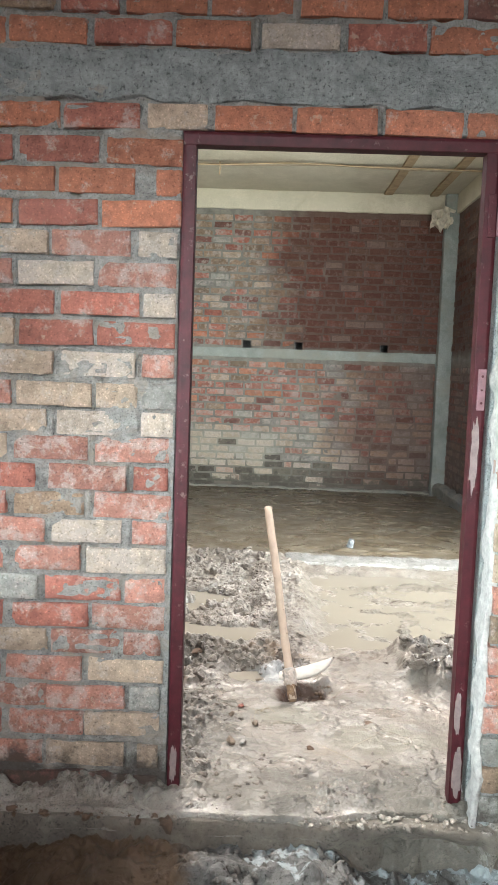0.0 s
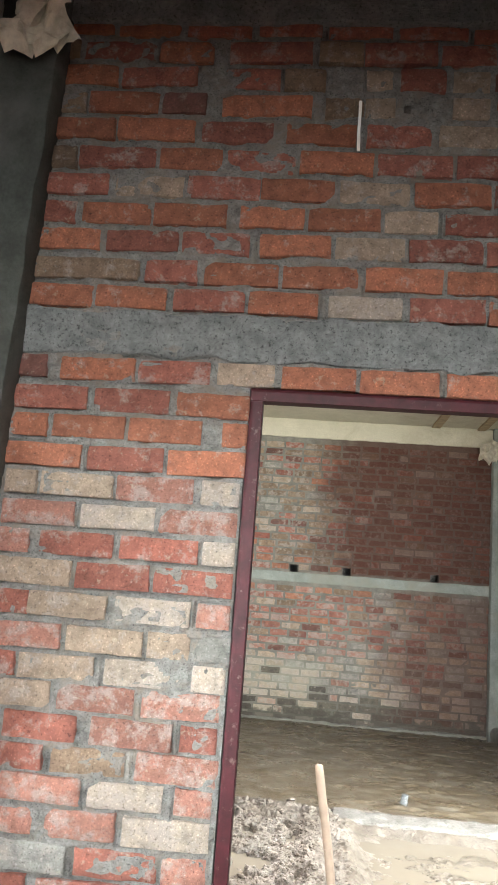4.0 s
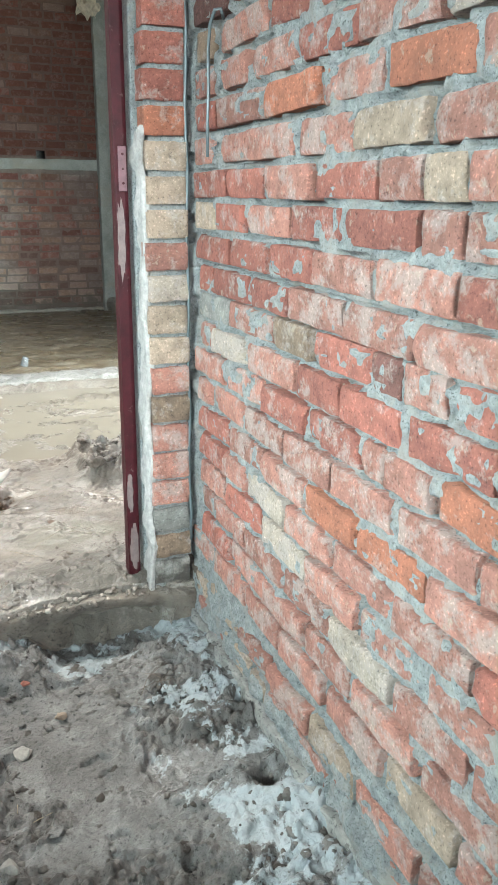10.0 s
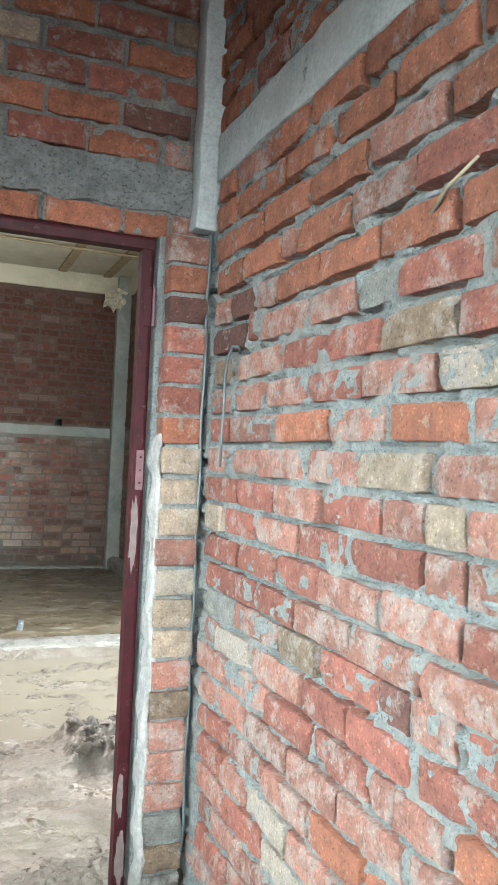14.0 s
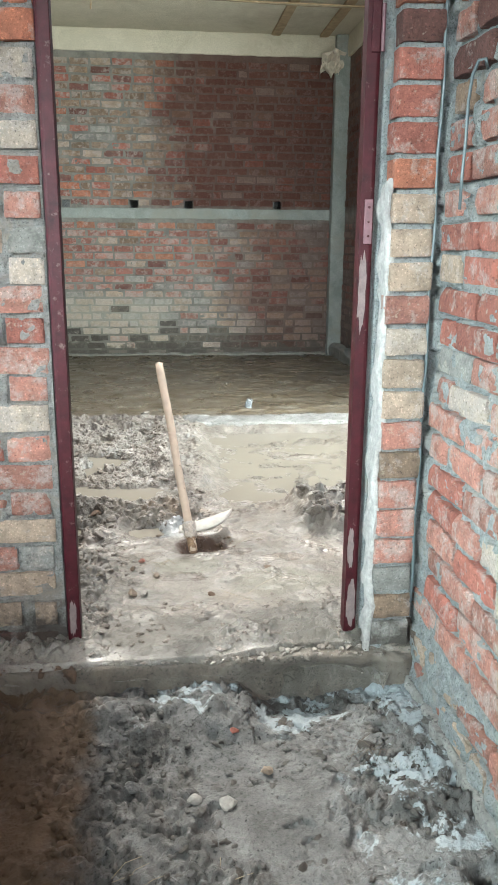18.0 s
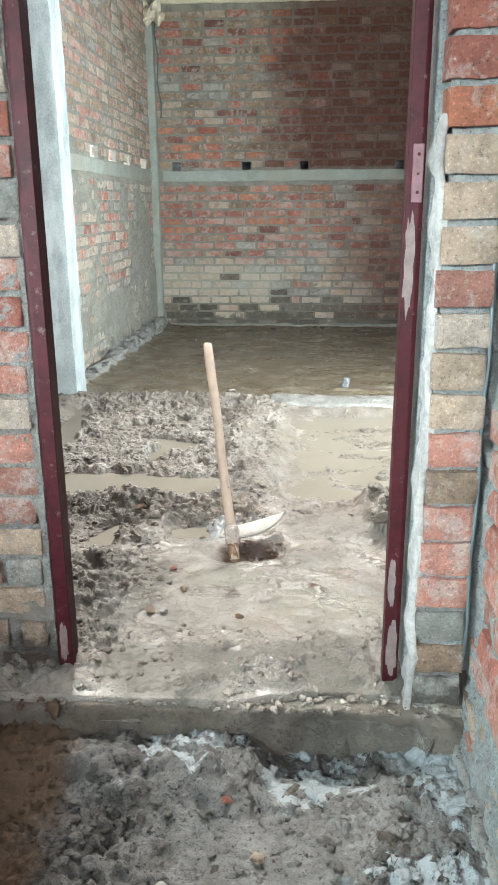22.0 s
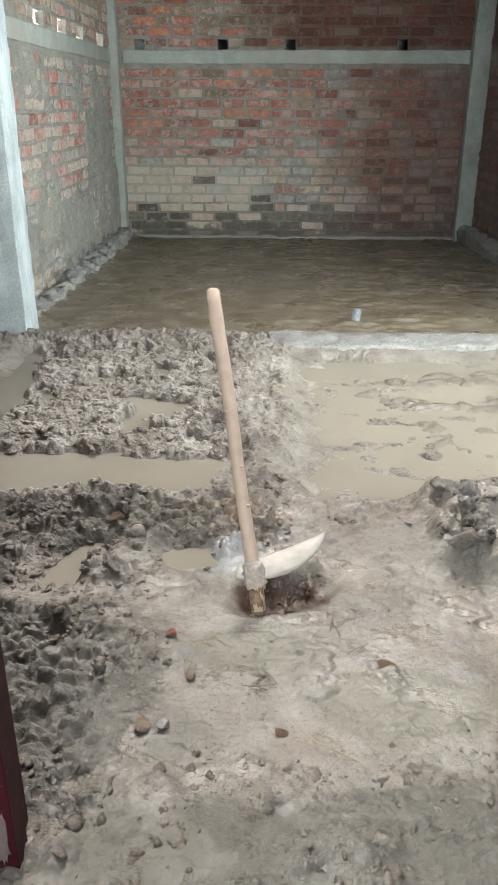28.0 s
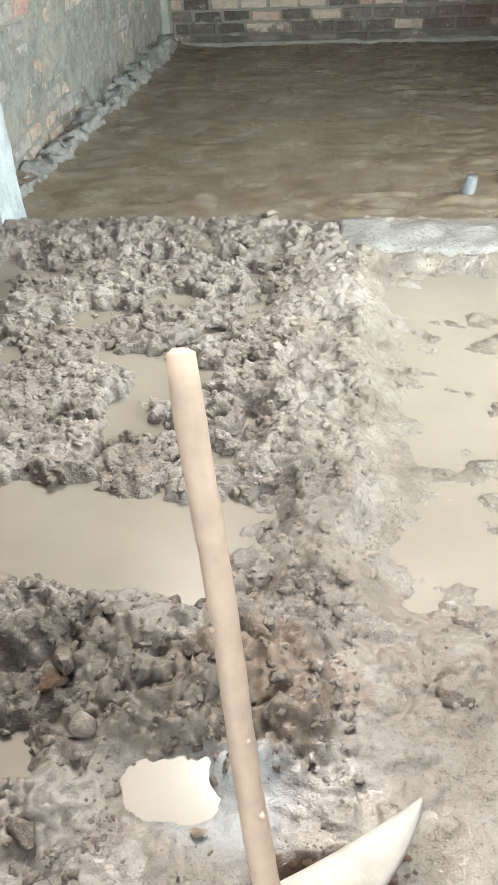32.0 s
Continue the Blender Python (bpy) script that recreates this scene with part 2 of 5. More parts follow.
COLUMN = streaked_material("streaked_concrete", (0.10, 0.12, 0.128), (0.185, 0.215, 0.228), (0.29, 0.335, 0.36))
COLUMN_PALE = streaked_material("washed_concrete", (0.22, 0.25, 0.255), (0.36, 0.40, 0.41), (0.50, 0.55, 0.57))
CEMENT = rough_material("cement", (0.17, 0.18, 0.177), (0.33, 0.342, 0.333), 14, bumps=1.0, fine=60, dist=0.03, speck=True)
CONCRETE = rough_material("concrete", (0.27, 0.29, 0.285), (0.42, 0.44, 0.43), 5, stain=(0.30, 0.29, 0.27))
CONCRETE_OLD = rough_material("concrete_old", (0.20, 0.225, 0.205), (0.33, 0.355, 0.325), 5, stain=(0.25, 0.24, 0.20))
CONCRETE_SHADED = rough_material("concrete_shaded", (0.022, 0.026, 0.021), (0.060, 0.066, 0.056), 6, stain=(0.085, 0.09, 0.08))
SLAB = rough_material("ceiling_slab", (0.50, 0.47, 0.36), (0.62, 0.58, 0.46), 3, stain=(0.40, 0.36, 0.27))


def mud_material(name, dark, mid, pale, wet, spills=(), relief=0.75, grain=0.3, lumpwise=0.0, silt=(), flakes=0.0, films=()):
    """Churned mud: clay tones at three scales, wet glossy patches, crumbs and cracks; spills: (mask, tone) of other
    earth, lime, painted shade or sheen in it; films: masks of standing wet.
    """
    m, nt, p = material(name)
    c = ramp(nt, noise_tex(nt, 4.5, 9, 0.7, 0.5), [(0.28, dark), (0.47, mid), (0.66, pale)])
    if silt:
        for scale, lo, hi, tone in silt:
            c = mix(nt, ramp(nt, noise_tex(nt, scale, 8, 0.68, 0.6), [(lo, grey(0)), (hi, grey(0.55))]), c, tone)
    f = ramp(nt, noise_tex(nt, 85, 7, 0.72, 0.2), [(0.36, grey(1 - 0.55 * grain)), (0.44, grey(1.0)), (0.62, grey(1.0)), (0.72, grey(1 + 0.22 * grain))])
    c = mix(nt, 1.0, c, f, 'MULTIPLY')
    g = ramp(nt, noise_tex(nt, 280, 3, 0.7), [(0.34, grey(1 - 0.38 * grain)), (0.46, grey(1.03))])
    c = mix(nt, 1.0, c, g, 'MULTIPLY')
    if lumpwise:
        rnd = nt.nodes.new("ShaderNodeNewGeometry").outputs["Random Per Island"]
        c = mix(nt, 1.0, c, ramp(nt, rnd, [(0.0, (1 - 0.62 * lumpwise, 1 - 0.68 * lumpwise, 1 - 0.72 * lumpwise)), (0.5, grey(1.0 - 0.1 * lumpwise)), (1.0, grey(1 + 0.35 * lumpwise))]), 'MULTIPLY')
    gloss = ramp(nt, noise_tex(nt, 3.2, 6, 0.65, 0.4), [(0.42 - wet * 0.05, grey(0.82 - 0.12 * wet)), (0.56, grey(0.62 - 0.14 * wet)), (0.65, grey(0.30 - 0.075 * wet))])
    for mask, tone in spills:
        c = mix(nt, mask(nt), c, tone)
    nt.links.new(c, p.inputs["Base Color"])
    for mask in films:
        gloss = mix(nt, mask(nt), gloss, grey(0.16))
    nt.links.new(gloss, p.inputs["Roughness"])
    sheen = ramp(nt, noise_tex(nt, 3.2, 6, 0.65, 0.4), [(0.40, grey(0.05 + 0.06 * wet)), (0.55, grey(0.18 * wet)), (0.66, grey(0.36 * wet))])
    nt.links.new(sheen, p.inputs["Specular IOR Level"])
    h = mix(nt, 0.45, noise_tex(nt, 38, 5, 0.6, 0.6), noise_tex(nt, 110, 5, 0.6, 0.3))
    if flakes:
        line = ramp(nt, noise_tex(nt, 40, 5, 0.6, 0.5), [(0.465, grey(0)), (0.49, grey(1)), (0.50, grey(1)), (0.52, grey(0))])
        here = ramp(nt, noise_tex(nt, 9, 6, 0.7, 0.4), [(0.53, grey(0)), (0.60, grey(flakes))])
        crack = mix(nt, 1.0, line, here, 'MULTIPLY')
        # shade inside the cracks is put into the colour, at half tone
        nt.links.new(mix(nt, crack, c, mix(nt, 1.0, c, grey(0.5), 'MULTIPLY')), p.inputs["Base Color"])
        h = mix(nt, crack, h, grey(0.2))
    bump(nt, p, h, relief, 0.014)
    return m


def lime_mask(nt):
    """Spilt lime lies along the first room's right wall and under the threshold, broken up in patches."""
    sep = nt.nodes.new("ShaderNodeSeparateXYZ")
    nt.links.new(nt.nodes.new("ShaderNodeNewGeometry").outputs["Position"], sep.inputs[0])
    side = ramp(nt, sep.outputs["X"], [(0.66, grey(0)), (0.98, grey(0.50))])
    front = ramp(nt, math_node(nt, 'ADD', sep.outputs["Y"], 1.0), [(0.64, grey(0)), (0.80, grey(0.46))])
    inner = ramp(nt, math_node(nt, 'ADD', math_node(nt, 'MULTIPLY', sep.outputs["X"], 0.5), 0.5), [(0.52, grey(0)), (0.58, grey(1))])
    both = mix(nt, 1.0, side, mix(nt, 1.0, front, inner, 'MULTIPLY'), 'LIGHTEN')
    n = ramp(nt, noise_tex(nt, 6.5, 12, 0.72, 0.3), [(0.40, grey(0)), (0.60, grey(0.66))])
    return ramp(nt, mix(nt, 1.0, both, n, 'ADD'), [(0.74, grey(0)), (0.82, grey(0.9))])


def brown_shade_mask(nt):
    """Brown earth with painted shade in its tone, on the first room's outer side."""
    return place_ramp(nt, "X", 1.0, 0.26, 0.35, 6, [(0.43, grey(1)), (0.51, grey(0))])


def round_mask(x, y, rx, ry, ragged, hard=0.12):
    """A ragged patch on the ground round a place."""
    def mask(nt):
        mp = nt.nodes.new("ShaderNodeMapping")
        mp.inputs["Location"].default_value = (-x / rx, -y / ry, 0)
        mp.inputs["Scale"].default_value = (1 / rx, 1 / ry, 0)
        nt.links.new(nt.nodes.new("ShaderNodeNewGeometry").outputs["Position"], mp.inputs["Vector"])
        ln = nt.nodes.new("ShaderNodeVectorMath")
        ln.operation = 'LENGTH'
        nt.links.new(mp.outputs[0], ln.inputs[0])
        ma = nt.nodes.new("ShaderNodeMath")
        ma.operation, ma.inputs[1].default_value = 'MULTIPLY_ADD', ragged
        nt.links.new(noise_tex(nt, 11, 8, 0.7), ma.inputs[0])
        nt.links.new(ln.outputs["Value"], ma.inputs[2])
        half = math_node(nt, 'MULTIPLY', ma.outputs[0], 0.5)
        mid = 0.5 + ragged * 0.25
        return ramp(nt, half, [(mid - hard, grey(1)), (mid + hard * 0.3, grey(0))])
    return mask


TRODDEN = (0.100, 0.092, 0.078)
DUG = (0.040, 0.021, 0.011)
LIME = (0.215, 0.238, 0.245)


SPILLS = ((round_mask(0.80, 0.06, 0.42, 0.17, 1.8, 0.09), (0.088, 0.080, 0.067)),
          (round_mask(0.30, 0.02, 0.30, 0.15, 1.8, 0.09), (0.096, 0.088, 0.074)),
          (round_mask(0.36, 0.60, 0.16, 0.10, 1.6, 0.09), (0.134, 0.125, 0.100)),
          (round_mask(0.72, 0.42, 0.22, 0.12, 1.8, 0.09), (0.124, 0.114, 0.09)),
          (round_mask(0.3, 1.2, 0.2, 0.12, 1.8, 0.09), (0.14, 0.108, 0.08)),
          (round_mask(-0.16, 0.40, 0.44, 0.46, 2.2, 0.10), TRODDEN),
          (round_mask(-0.35, 1.16, 0.75, 0.15, 1.6, 0.10), (0.086, 0.075, 0.060)),
          # pale tone painted in for the wet sheen beside the puddle
          (round_mask(0.27, 1.0, 0.12, 0.09, 0.9, 0.15), (0.215, 0.22, 0.215)),
          (round_mask(1.7, 2.2, 1.25, 0.85, 1.2, 0.12), (0.105, 0.092, 0.072)),
          (round_mask(0.448, 0.85, 0.14, 0.095, 0.5, 0.07), DUG))
FILMS = tuple(round_mask(x, y, rx, ry, 1.7, 0.14) for x, y, rx, ry in ((0.26, 0.98, 0.13, 0.08), (0.02, 0.78, 0.12, 0.07), (0.57, 0.73, 0.07, 0.04), (0.33, 0.50, 0.12, 0.05), (0.60, 0.96, 0.08, 0.05), (-0.08, 0.88, 0.10, 0.06), (0.17, 0.70, 0.10, 0.06), (0.10, 0.46, 0.10, 0.05), (0.75, 0.66, 0.10, 0.05)))
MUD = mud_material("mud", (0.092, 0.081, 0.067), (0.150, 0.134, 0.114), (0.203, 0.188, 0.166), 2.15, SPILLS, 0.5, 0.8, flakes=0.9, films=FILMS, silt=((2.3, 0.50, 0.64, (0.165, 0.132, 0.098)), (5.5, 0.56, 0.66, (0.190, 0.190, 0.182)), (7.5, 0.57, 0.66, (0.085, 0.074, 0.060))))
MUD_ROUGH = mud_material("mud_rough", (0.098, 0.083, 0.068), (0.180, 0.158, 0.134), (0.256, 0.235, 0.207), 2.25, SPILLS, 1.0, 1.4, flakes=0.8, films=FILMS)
MUD_CLOD = mud_material("mud_clod", (0.094, 0.079, 0.062), (0.188, 0.163, 0.135), (0.275, 0.250, 0.218), 2.0, relief=1.0, grain=1.4, lumpwise=0.3)
MUD_WET = mud_material("mud_wet", (0.044, 0.036, 0.028), (0.098, 0.082, 0.066), (0.175, 0.153, 0.13), 2.5, relief=0.8, grain=1.0, lumpwise=0.45)
MUD_NEAR = mud_material("mud_near", (0.040, 0.038, 0.035), (0.084, 0.082, 0.078), (0.136, 0.135, 0.131), 1.6, ((brown_shade_mask, (0.086, 0.057, 0.035)), (lime_mask, LIME)), 0.9, 1.6)
MUD_NEAR_ROUGH = mud_material("mud_near_rough", (0.030, 0.027, 0.024), (0.070, 0.066, 0.061), (0.126, 0.122, 0.116), 1.4, ((brown_shade_mask, (0.078, 0.051, 0.031)), (lime_mask, LIME)), 1.0, 1.6)
MUD_CRUMB = mud_material("mud_crumb", (0.034, 0.030, 0.026), (0.066, 0.061, 0.055), (0.120, 0.115, 0.107), 0.6, ((brown_shade_mask, (0.066, 0.045, 0.027)),), 0.9, lumpwise=0.8)
# pale silt streaks paint the wet far floor's highlights into its colour
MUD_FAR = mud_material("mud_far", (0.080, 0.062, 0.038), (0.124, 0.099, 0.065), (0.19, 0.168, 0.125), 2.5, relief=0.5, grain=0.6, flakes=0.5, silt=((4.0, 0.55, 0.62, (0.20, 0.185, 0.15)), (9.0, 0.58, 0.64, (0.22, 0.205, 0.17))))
KERB = rough_material("muddy_kerb", (0.082, 0.068, 0.053), (0.21, 0.187, 0.157), 9, bumps=1.0, fine=50, dist=0.02, stain=(0.20, 0.165, 0.13), speck=True)
PALE = rough_material("pale_mortar", (0.19, 0.183, 0.168), (0.30, 0.295, 0.275), 12, bumps=0.9, fine=50, dist=0.02, speck=True)
EARTH = rough_material("tan_earth", (0.25, 0.185, 0.115), (0.42, 0.33, 0.225), 10, bumps=1.0, fine=45, dist=0.02, speck=True)
CLAY = rough_material("brown_clay", (0.060, 0.034, 0.019), (0.12, 0.075, 0.045), 16, bumps=0.8, fine=60)


def plain_material(name, color, rough, metal=0.0, scale=30, amount=0.25, bumps=0.2):
    m, nt, p = material(name)
    f = ramp(nt, noise_tex(nt, scale, 7, 0.65), [(0.3, grey(1 - amount)), (0.7, grey(1 + amount * 0.6))])
    nt.links.new(mix(nt, 1.0, color, f, 'MULTIPLY'), p.inputs["Base Color"])
    p.inputs["Roughness"].default_value, p.inputs["Metallic"].default_value = rough, metal
    bump(nt, p, noise_tex(nt, scale * 4, 6), bumps, 0.003)
    return m


WATER = plain_material("muddy_water", (0.176, 0.159, 0.128), 0.16, 0, 3, 0.10, 0.02)
WATER.node_tree.nodes["Principled BSDF"].inputs["Specular IOR Level"].default_value = 0.16
FRAME_RED = plain_material("maroon_paint", (0.036, 0.0048, 0.0075), 0.55, 0, 25, 0.55)
FRAME_RED.node_tree.nodes["Principled BSDF"].inputs["Specular IOR Level"].default_value = 0.2
nt = FRAME_RED.node_tree
p = nt.nodes["Principled BSDF"]
dirt = ramp(nt, noise_tex(nt, 38, 7, 0.72), [(0.60, grey(0)), (0.68, grey(0.55))])
nt.links.new(mix(nt, dirt, p.inputs["Base Color"].links[0].from_socket, (0.15, 0.115, 0.10)), p.inputs["Base Color"])
WOOD = plain_material("pale_wood", (0.47, 0.365, 0.275), 0.6, 0, 14, 0.2)
BLADE = plain_material("mud_caked_steel", (0.35, 0.325, 0.285), 0.65, 0, 30, 0.2, 0.5)
TWIG = plain_material("dark_twig", (0.075, 0.058, 0.042), 0.8)
CABLE = plain_material("grey_conduit", (0.075, 0.095, 0.10), 0.45, 0, 20, 0.2)
BOARD = plain_material("formwork_board", (0.36, 0.27, 0.16), 0.8, 0, 12, 0.35)
RAG = plain_material("paper_rag", (0.55, 0.50, 0.40), 0.85, 0, 25, 0.3)
STRAW = plain_material("straw", (0.22, 0.18, 0.12), 0.8, 0, 30, 0.3)

# ---- helpers for meshes ----


def mesh_ob(name, verts, faces, mat, parent=None, label="", smooth=False):
    me = bpy.data.meshes.new(name)
    me.from_pydata([tuple(v) for v in verts], [], faces)
    me.materials.append(mat)
    if smooth:
        me.polygons.foreach_set("use_smooth", [True] * len(me.polygons))
    me.update()
    ob = new(name, me)
    ob.parent = parent
    if label:
        ob["label"] = label
    return ob


def part(name, bm, mat, parent=None, label="", smooth=False):
    me = bpy.data.meshes.new(name)
    bm.to_mesh(me)
    bm.free()
    me.materials.append(mat)
    if smooth:
        me.polygons.foreach_set("use_smooth", [True] * len(me.polygons))
    ob = new(name, me)
    ob.parent = parent
    if label:
        ob["label"] = label
    return ob


def empty(name, x=0.0, y=0.0, z=0.0):
    ob = new(name)
    ob.location = (x, y, z)
    return ob


def block(x0, x1, y0, y1, z0, z1, step=0.05, rough=0.0, seed=0, bevel=0.006):
    """A cast block: a box of fine faces with rounded edges and uneven sides."""
    lo, hi = (x0, y0, z0), (x1, y1, z1)
    bevel = min(bevel, min(h - l for l, h in zip(lo, hi)) * 0.3)
    lines = []
    for l, h in zip(lo, hi):
        n = max(1, int((h - l) / step)) if step else 1
        mid = [l + bevel + (h - l - 2 * bevel) * i / n for i in range(n + 1)]
        lines.append([l, l + bevel * 0.3, *mid, h - bevel * 0.3, h] if bevel else mid)
    bm = bmesh.new()
    made = {}

    def vert(i, j, k):
        if (i, j, k) not in made:
            p = Vector((lines[0][i], lines[1][j], lines[2][k]))
            q = Vector([min(max(p[a], lo[a] + bevel), hi[a] - bevel) for a in range(3)])
            if bevel and (p - q).length > 1e-9:
                p = q + (p - q).normalized() * bevel
            made[i, j, k] = bm.verts.new(p)
        return made[i, j, k]
    n = [len(l) - 1 for l in lines]
    for axis in range(3):
        b, c = (axis + 1) % 3, (axis + 2) % 3
        for end in (0, n[axis]):
            for u in range(n[b]):
                for w in range(n[c]):
                    quad = []
                    for du, dw in ((0, 0), (1, 0), (1, 1), (0, 1)):
                        idx = [0, 0, 0]
                        idx[axis], idx[b], idx[c] = end, u + du, w + dw
                        quad.append(vert(*idx))
                    bm.faces.new(quad if end else quad[::-1])
    if rough:
        for v in bm.verts:
            q = v.co * 9 + Vector((seed * 7.1, 0, 0))
            v.co += Vector((noise.noise(q), noise.noise(q + Vector((31, 0, 0))), noise.noise(q + Vector((0, 57, 0))))) * rough
            q = v.co * 33
            v.co += noise.noise_vector(q) * rough * 0.5
    return bm


def tube(points, radii, sides=10):
    """A round rod along points, capped."""
    bm = bmesh.new()
    rings = []
    pts = [Vector(p) for p in points]
    for i, p in enumerate(pts):
        d = (pts[min(i + 1, len(pts) - 1)] - pts[max(i - 1, 0)]).normalized()
        side = d.cross(Vector((0.31, 0.11, 0.94)) if abs(d.z) < 0.9 else Vector((1, 0, 0))).normalized()
        up = side.cross(d)
        rings.append([bm.verts.new(p + (side * math.cos(a) + up * math.sin(a)) * radii[i]) for a in [2 * math.pi * k / sides for k in range(sides)]])
    for a, b in zip(rings, rings[1:]):
        for k in range(sides):
            bm.faces.new((a[k], a[(k + 1) % sides], b[(k + 1) % sides], b[k]))
    bm.faces.new(rings[0][::-1])
    bm.faces.new(rings[-1])
    bmesh.ops.recalc_face_normals(bm, faces=bm.faces[:])
    return bm


# vectorised lattice noise, for grounds and mortar faces
def lattice(ix, iy, seed):
    h = (ix.astype(np.int64) * 374761393 + iy.astype(np.int64) * 668265263 + seed * 974711) & 0x7fffffff
    h = ((h ^ (h >> 13)) * 1274126177) & 0x7fffffff
    return ((h ^ (h >> 16)) & 0xffff) / 65535.0


def value_noise(x, y, seed):
    ix, iy = np.floor(x), np.floor(y)
    fx, fy = x - ix, y - iy
    fx, fy = fx * fx * (3 - 2 * fx), fy * fy * (3 - 2 * fy)
    a, b = lattice(ix, iy, seed), lattice(ix + 1, iy, seed)
    c, d = lattice(ix, iy + 1, seed), lattice(ix + 1, iy + 1, seed)
    return (a * (1 - fx) + b * fx) * (1 - fy) + (c * (1 - fx) + d * fx) * fy


def fbm(x, y, scale, seed, octaves=4, gain=0.55):
    s, a, tot = 0, 1.0, 0
    for o in range(octaves):
        s = s + a * value_noise(x * scale * 2 ** o + 13.7 * o, y * scale * 2 ** o - 7.3 * o, seed + o)
        tot += a
        a *= gain
    return s / tot - 0.5


def clods(x, y, scale, seed, keep=1.0):
    """Rounded lumps: one bump round a random point of each cell."""
    gx, gy = x * scale, y * scale
    out = np.zeros_like(gx)
    ix, iy = np.floor(gx), np.floor(gy)
    for dx in (-1, 0, 1):
        for dy in (-1, 0, 1):
            cx, cy = ix + dx, iy + dy
            px, py = cx + lattice(cx, cy, seed), cy + lattice(cx, cy, seed + 5)
            r = (0.35 + 0.45 * lattice(cx, cy, seed + 9)) * (lattice(cx, cy, seed + 3) < keep)
            d2 = ((gx - px) ** 2 + (gy - py) ** 2) / np.maximum(r * r, 1e-6)
            out = np.maximum(out, np.sqrt(np.maximum(0, 1 - d2)) * r)
    return out


def soft(v, a, b):
    t = np.clip((v - a) / (b - a), 0, 1)
    return t * t * (3 - 2 * t)


def zone(x, y, x0, x1, y0, y1, w=0.06):
    return soft(x, x0 - w, x0 + w) * (1 - soft(x, x1 - w, x1 + w)) * soft(y, y0 - w, y0 + w) * (1 - soft(y, y1 - w, y1 + w))


def sheet(name, x0, x1, y0, y1, step, height, mat, label, category, second=None):
    nx, ny = int((x1 - x0) / step) + 1, int((y1 - y0) / step) + 1
    gx, gy = np.meshgrid(np.linspace(x0, x1, nx), np.linspace(y0, y1, ny))
    gz = height(gx, gy)
    verts = np.stack([gx.ravel(), gy.ravel(), gz.ravel()], 1)
    i = (np.arange(ny - 1)[:, None] * nx + np.arange(nx - 1)[None, :]).ravel()
    faces = np.stack([i, i + 1, i + nx + 1, i + nx], 1)
    ob = mesh_ob(name, verts.tolist(), faces.tolist(), mat, smooth=True)
    if second:
        ob.data.materials.append(second[0])
        rough = (second[1](gx[:-1, :-1], gy[:-1, :-1]).ravel() > 0.5).astype(np.int32)
        ob.data.polygons.foreach_set("material_index", rough)
    return tagged(ob, label, category, kind="structure")


# ---- brick walls ----
COURSE, PITCH = 0.0885, 0.236


def brick_mesh(seed, mat, length=0.222, high=0.070, deep=0.07):
    """One worn brick: chamfered, chipped front; it faces -y."""
    r = random.Random(seed)
    ring = [(-0.5, -0.5), (-0.3, -0.5), (-0.1, -0.5), (0.12, -0.5), (0.32, -0.5), (0.5, -0.5), (0.5, 0), (0.5, 0.5), (0.3, 0.5), (0.1, 0.5), (-0.12, 0.5), (-0.33, 0.5), (-0.5, 0.5), (-0.5, 0)]
    back, mid, front = [], [], []
    for x, z in ring:
        jx, jz = r.uniform(-0.005, 0.003) * (1 if abs(x) == 0.5 else 0), r.uniform(-0.0035, 0.002) * (1 if abs(z) == 0.5 else 0)
        X, Z = x * length + math.copysign(jx, x) * (1 if jx > 0 else -1) * 1.0, z * high + math.copysign(jz, z) * (1 if jz > 0 else -1)
        back.append((X, deep, Z))
        mid.append((X, 0.004 + r.uniform(0, 0.009), Z))
        k = r.uniform(0.002, 0.007) + (r.uniform(0.004, 0.014) if r.random() < 0.18 else 0) + (0.003 if abs(x) == abs(z) else 0)
        front.append((X - math.copysign(k, x) * (abs(x) == 0.5), r.uniform(-0.002, 0.003), Z - math.copysign(k, z) * (abs(z) == 0.5)))
    n = len(ring)
    verts = back + mid + front
    faces = []
    for k in range(n):
        q = (k + 1) % n
        faces += [(k, q, n + q, n + k), (n + k, n + q, 2 * n + q, 2 * n + k)]
    faces.append(tuple(range(2 * n, 3 * n)))
    me = bpy.data.meshes.new("brick")
    me.from_pydata(verts, [], faces)
    me.materials.append(mat)
    return me


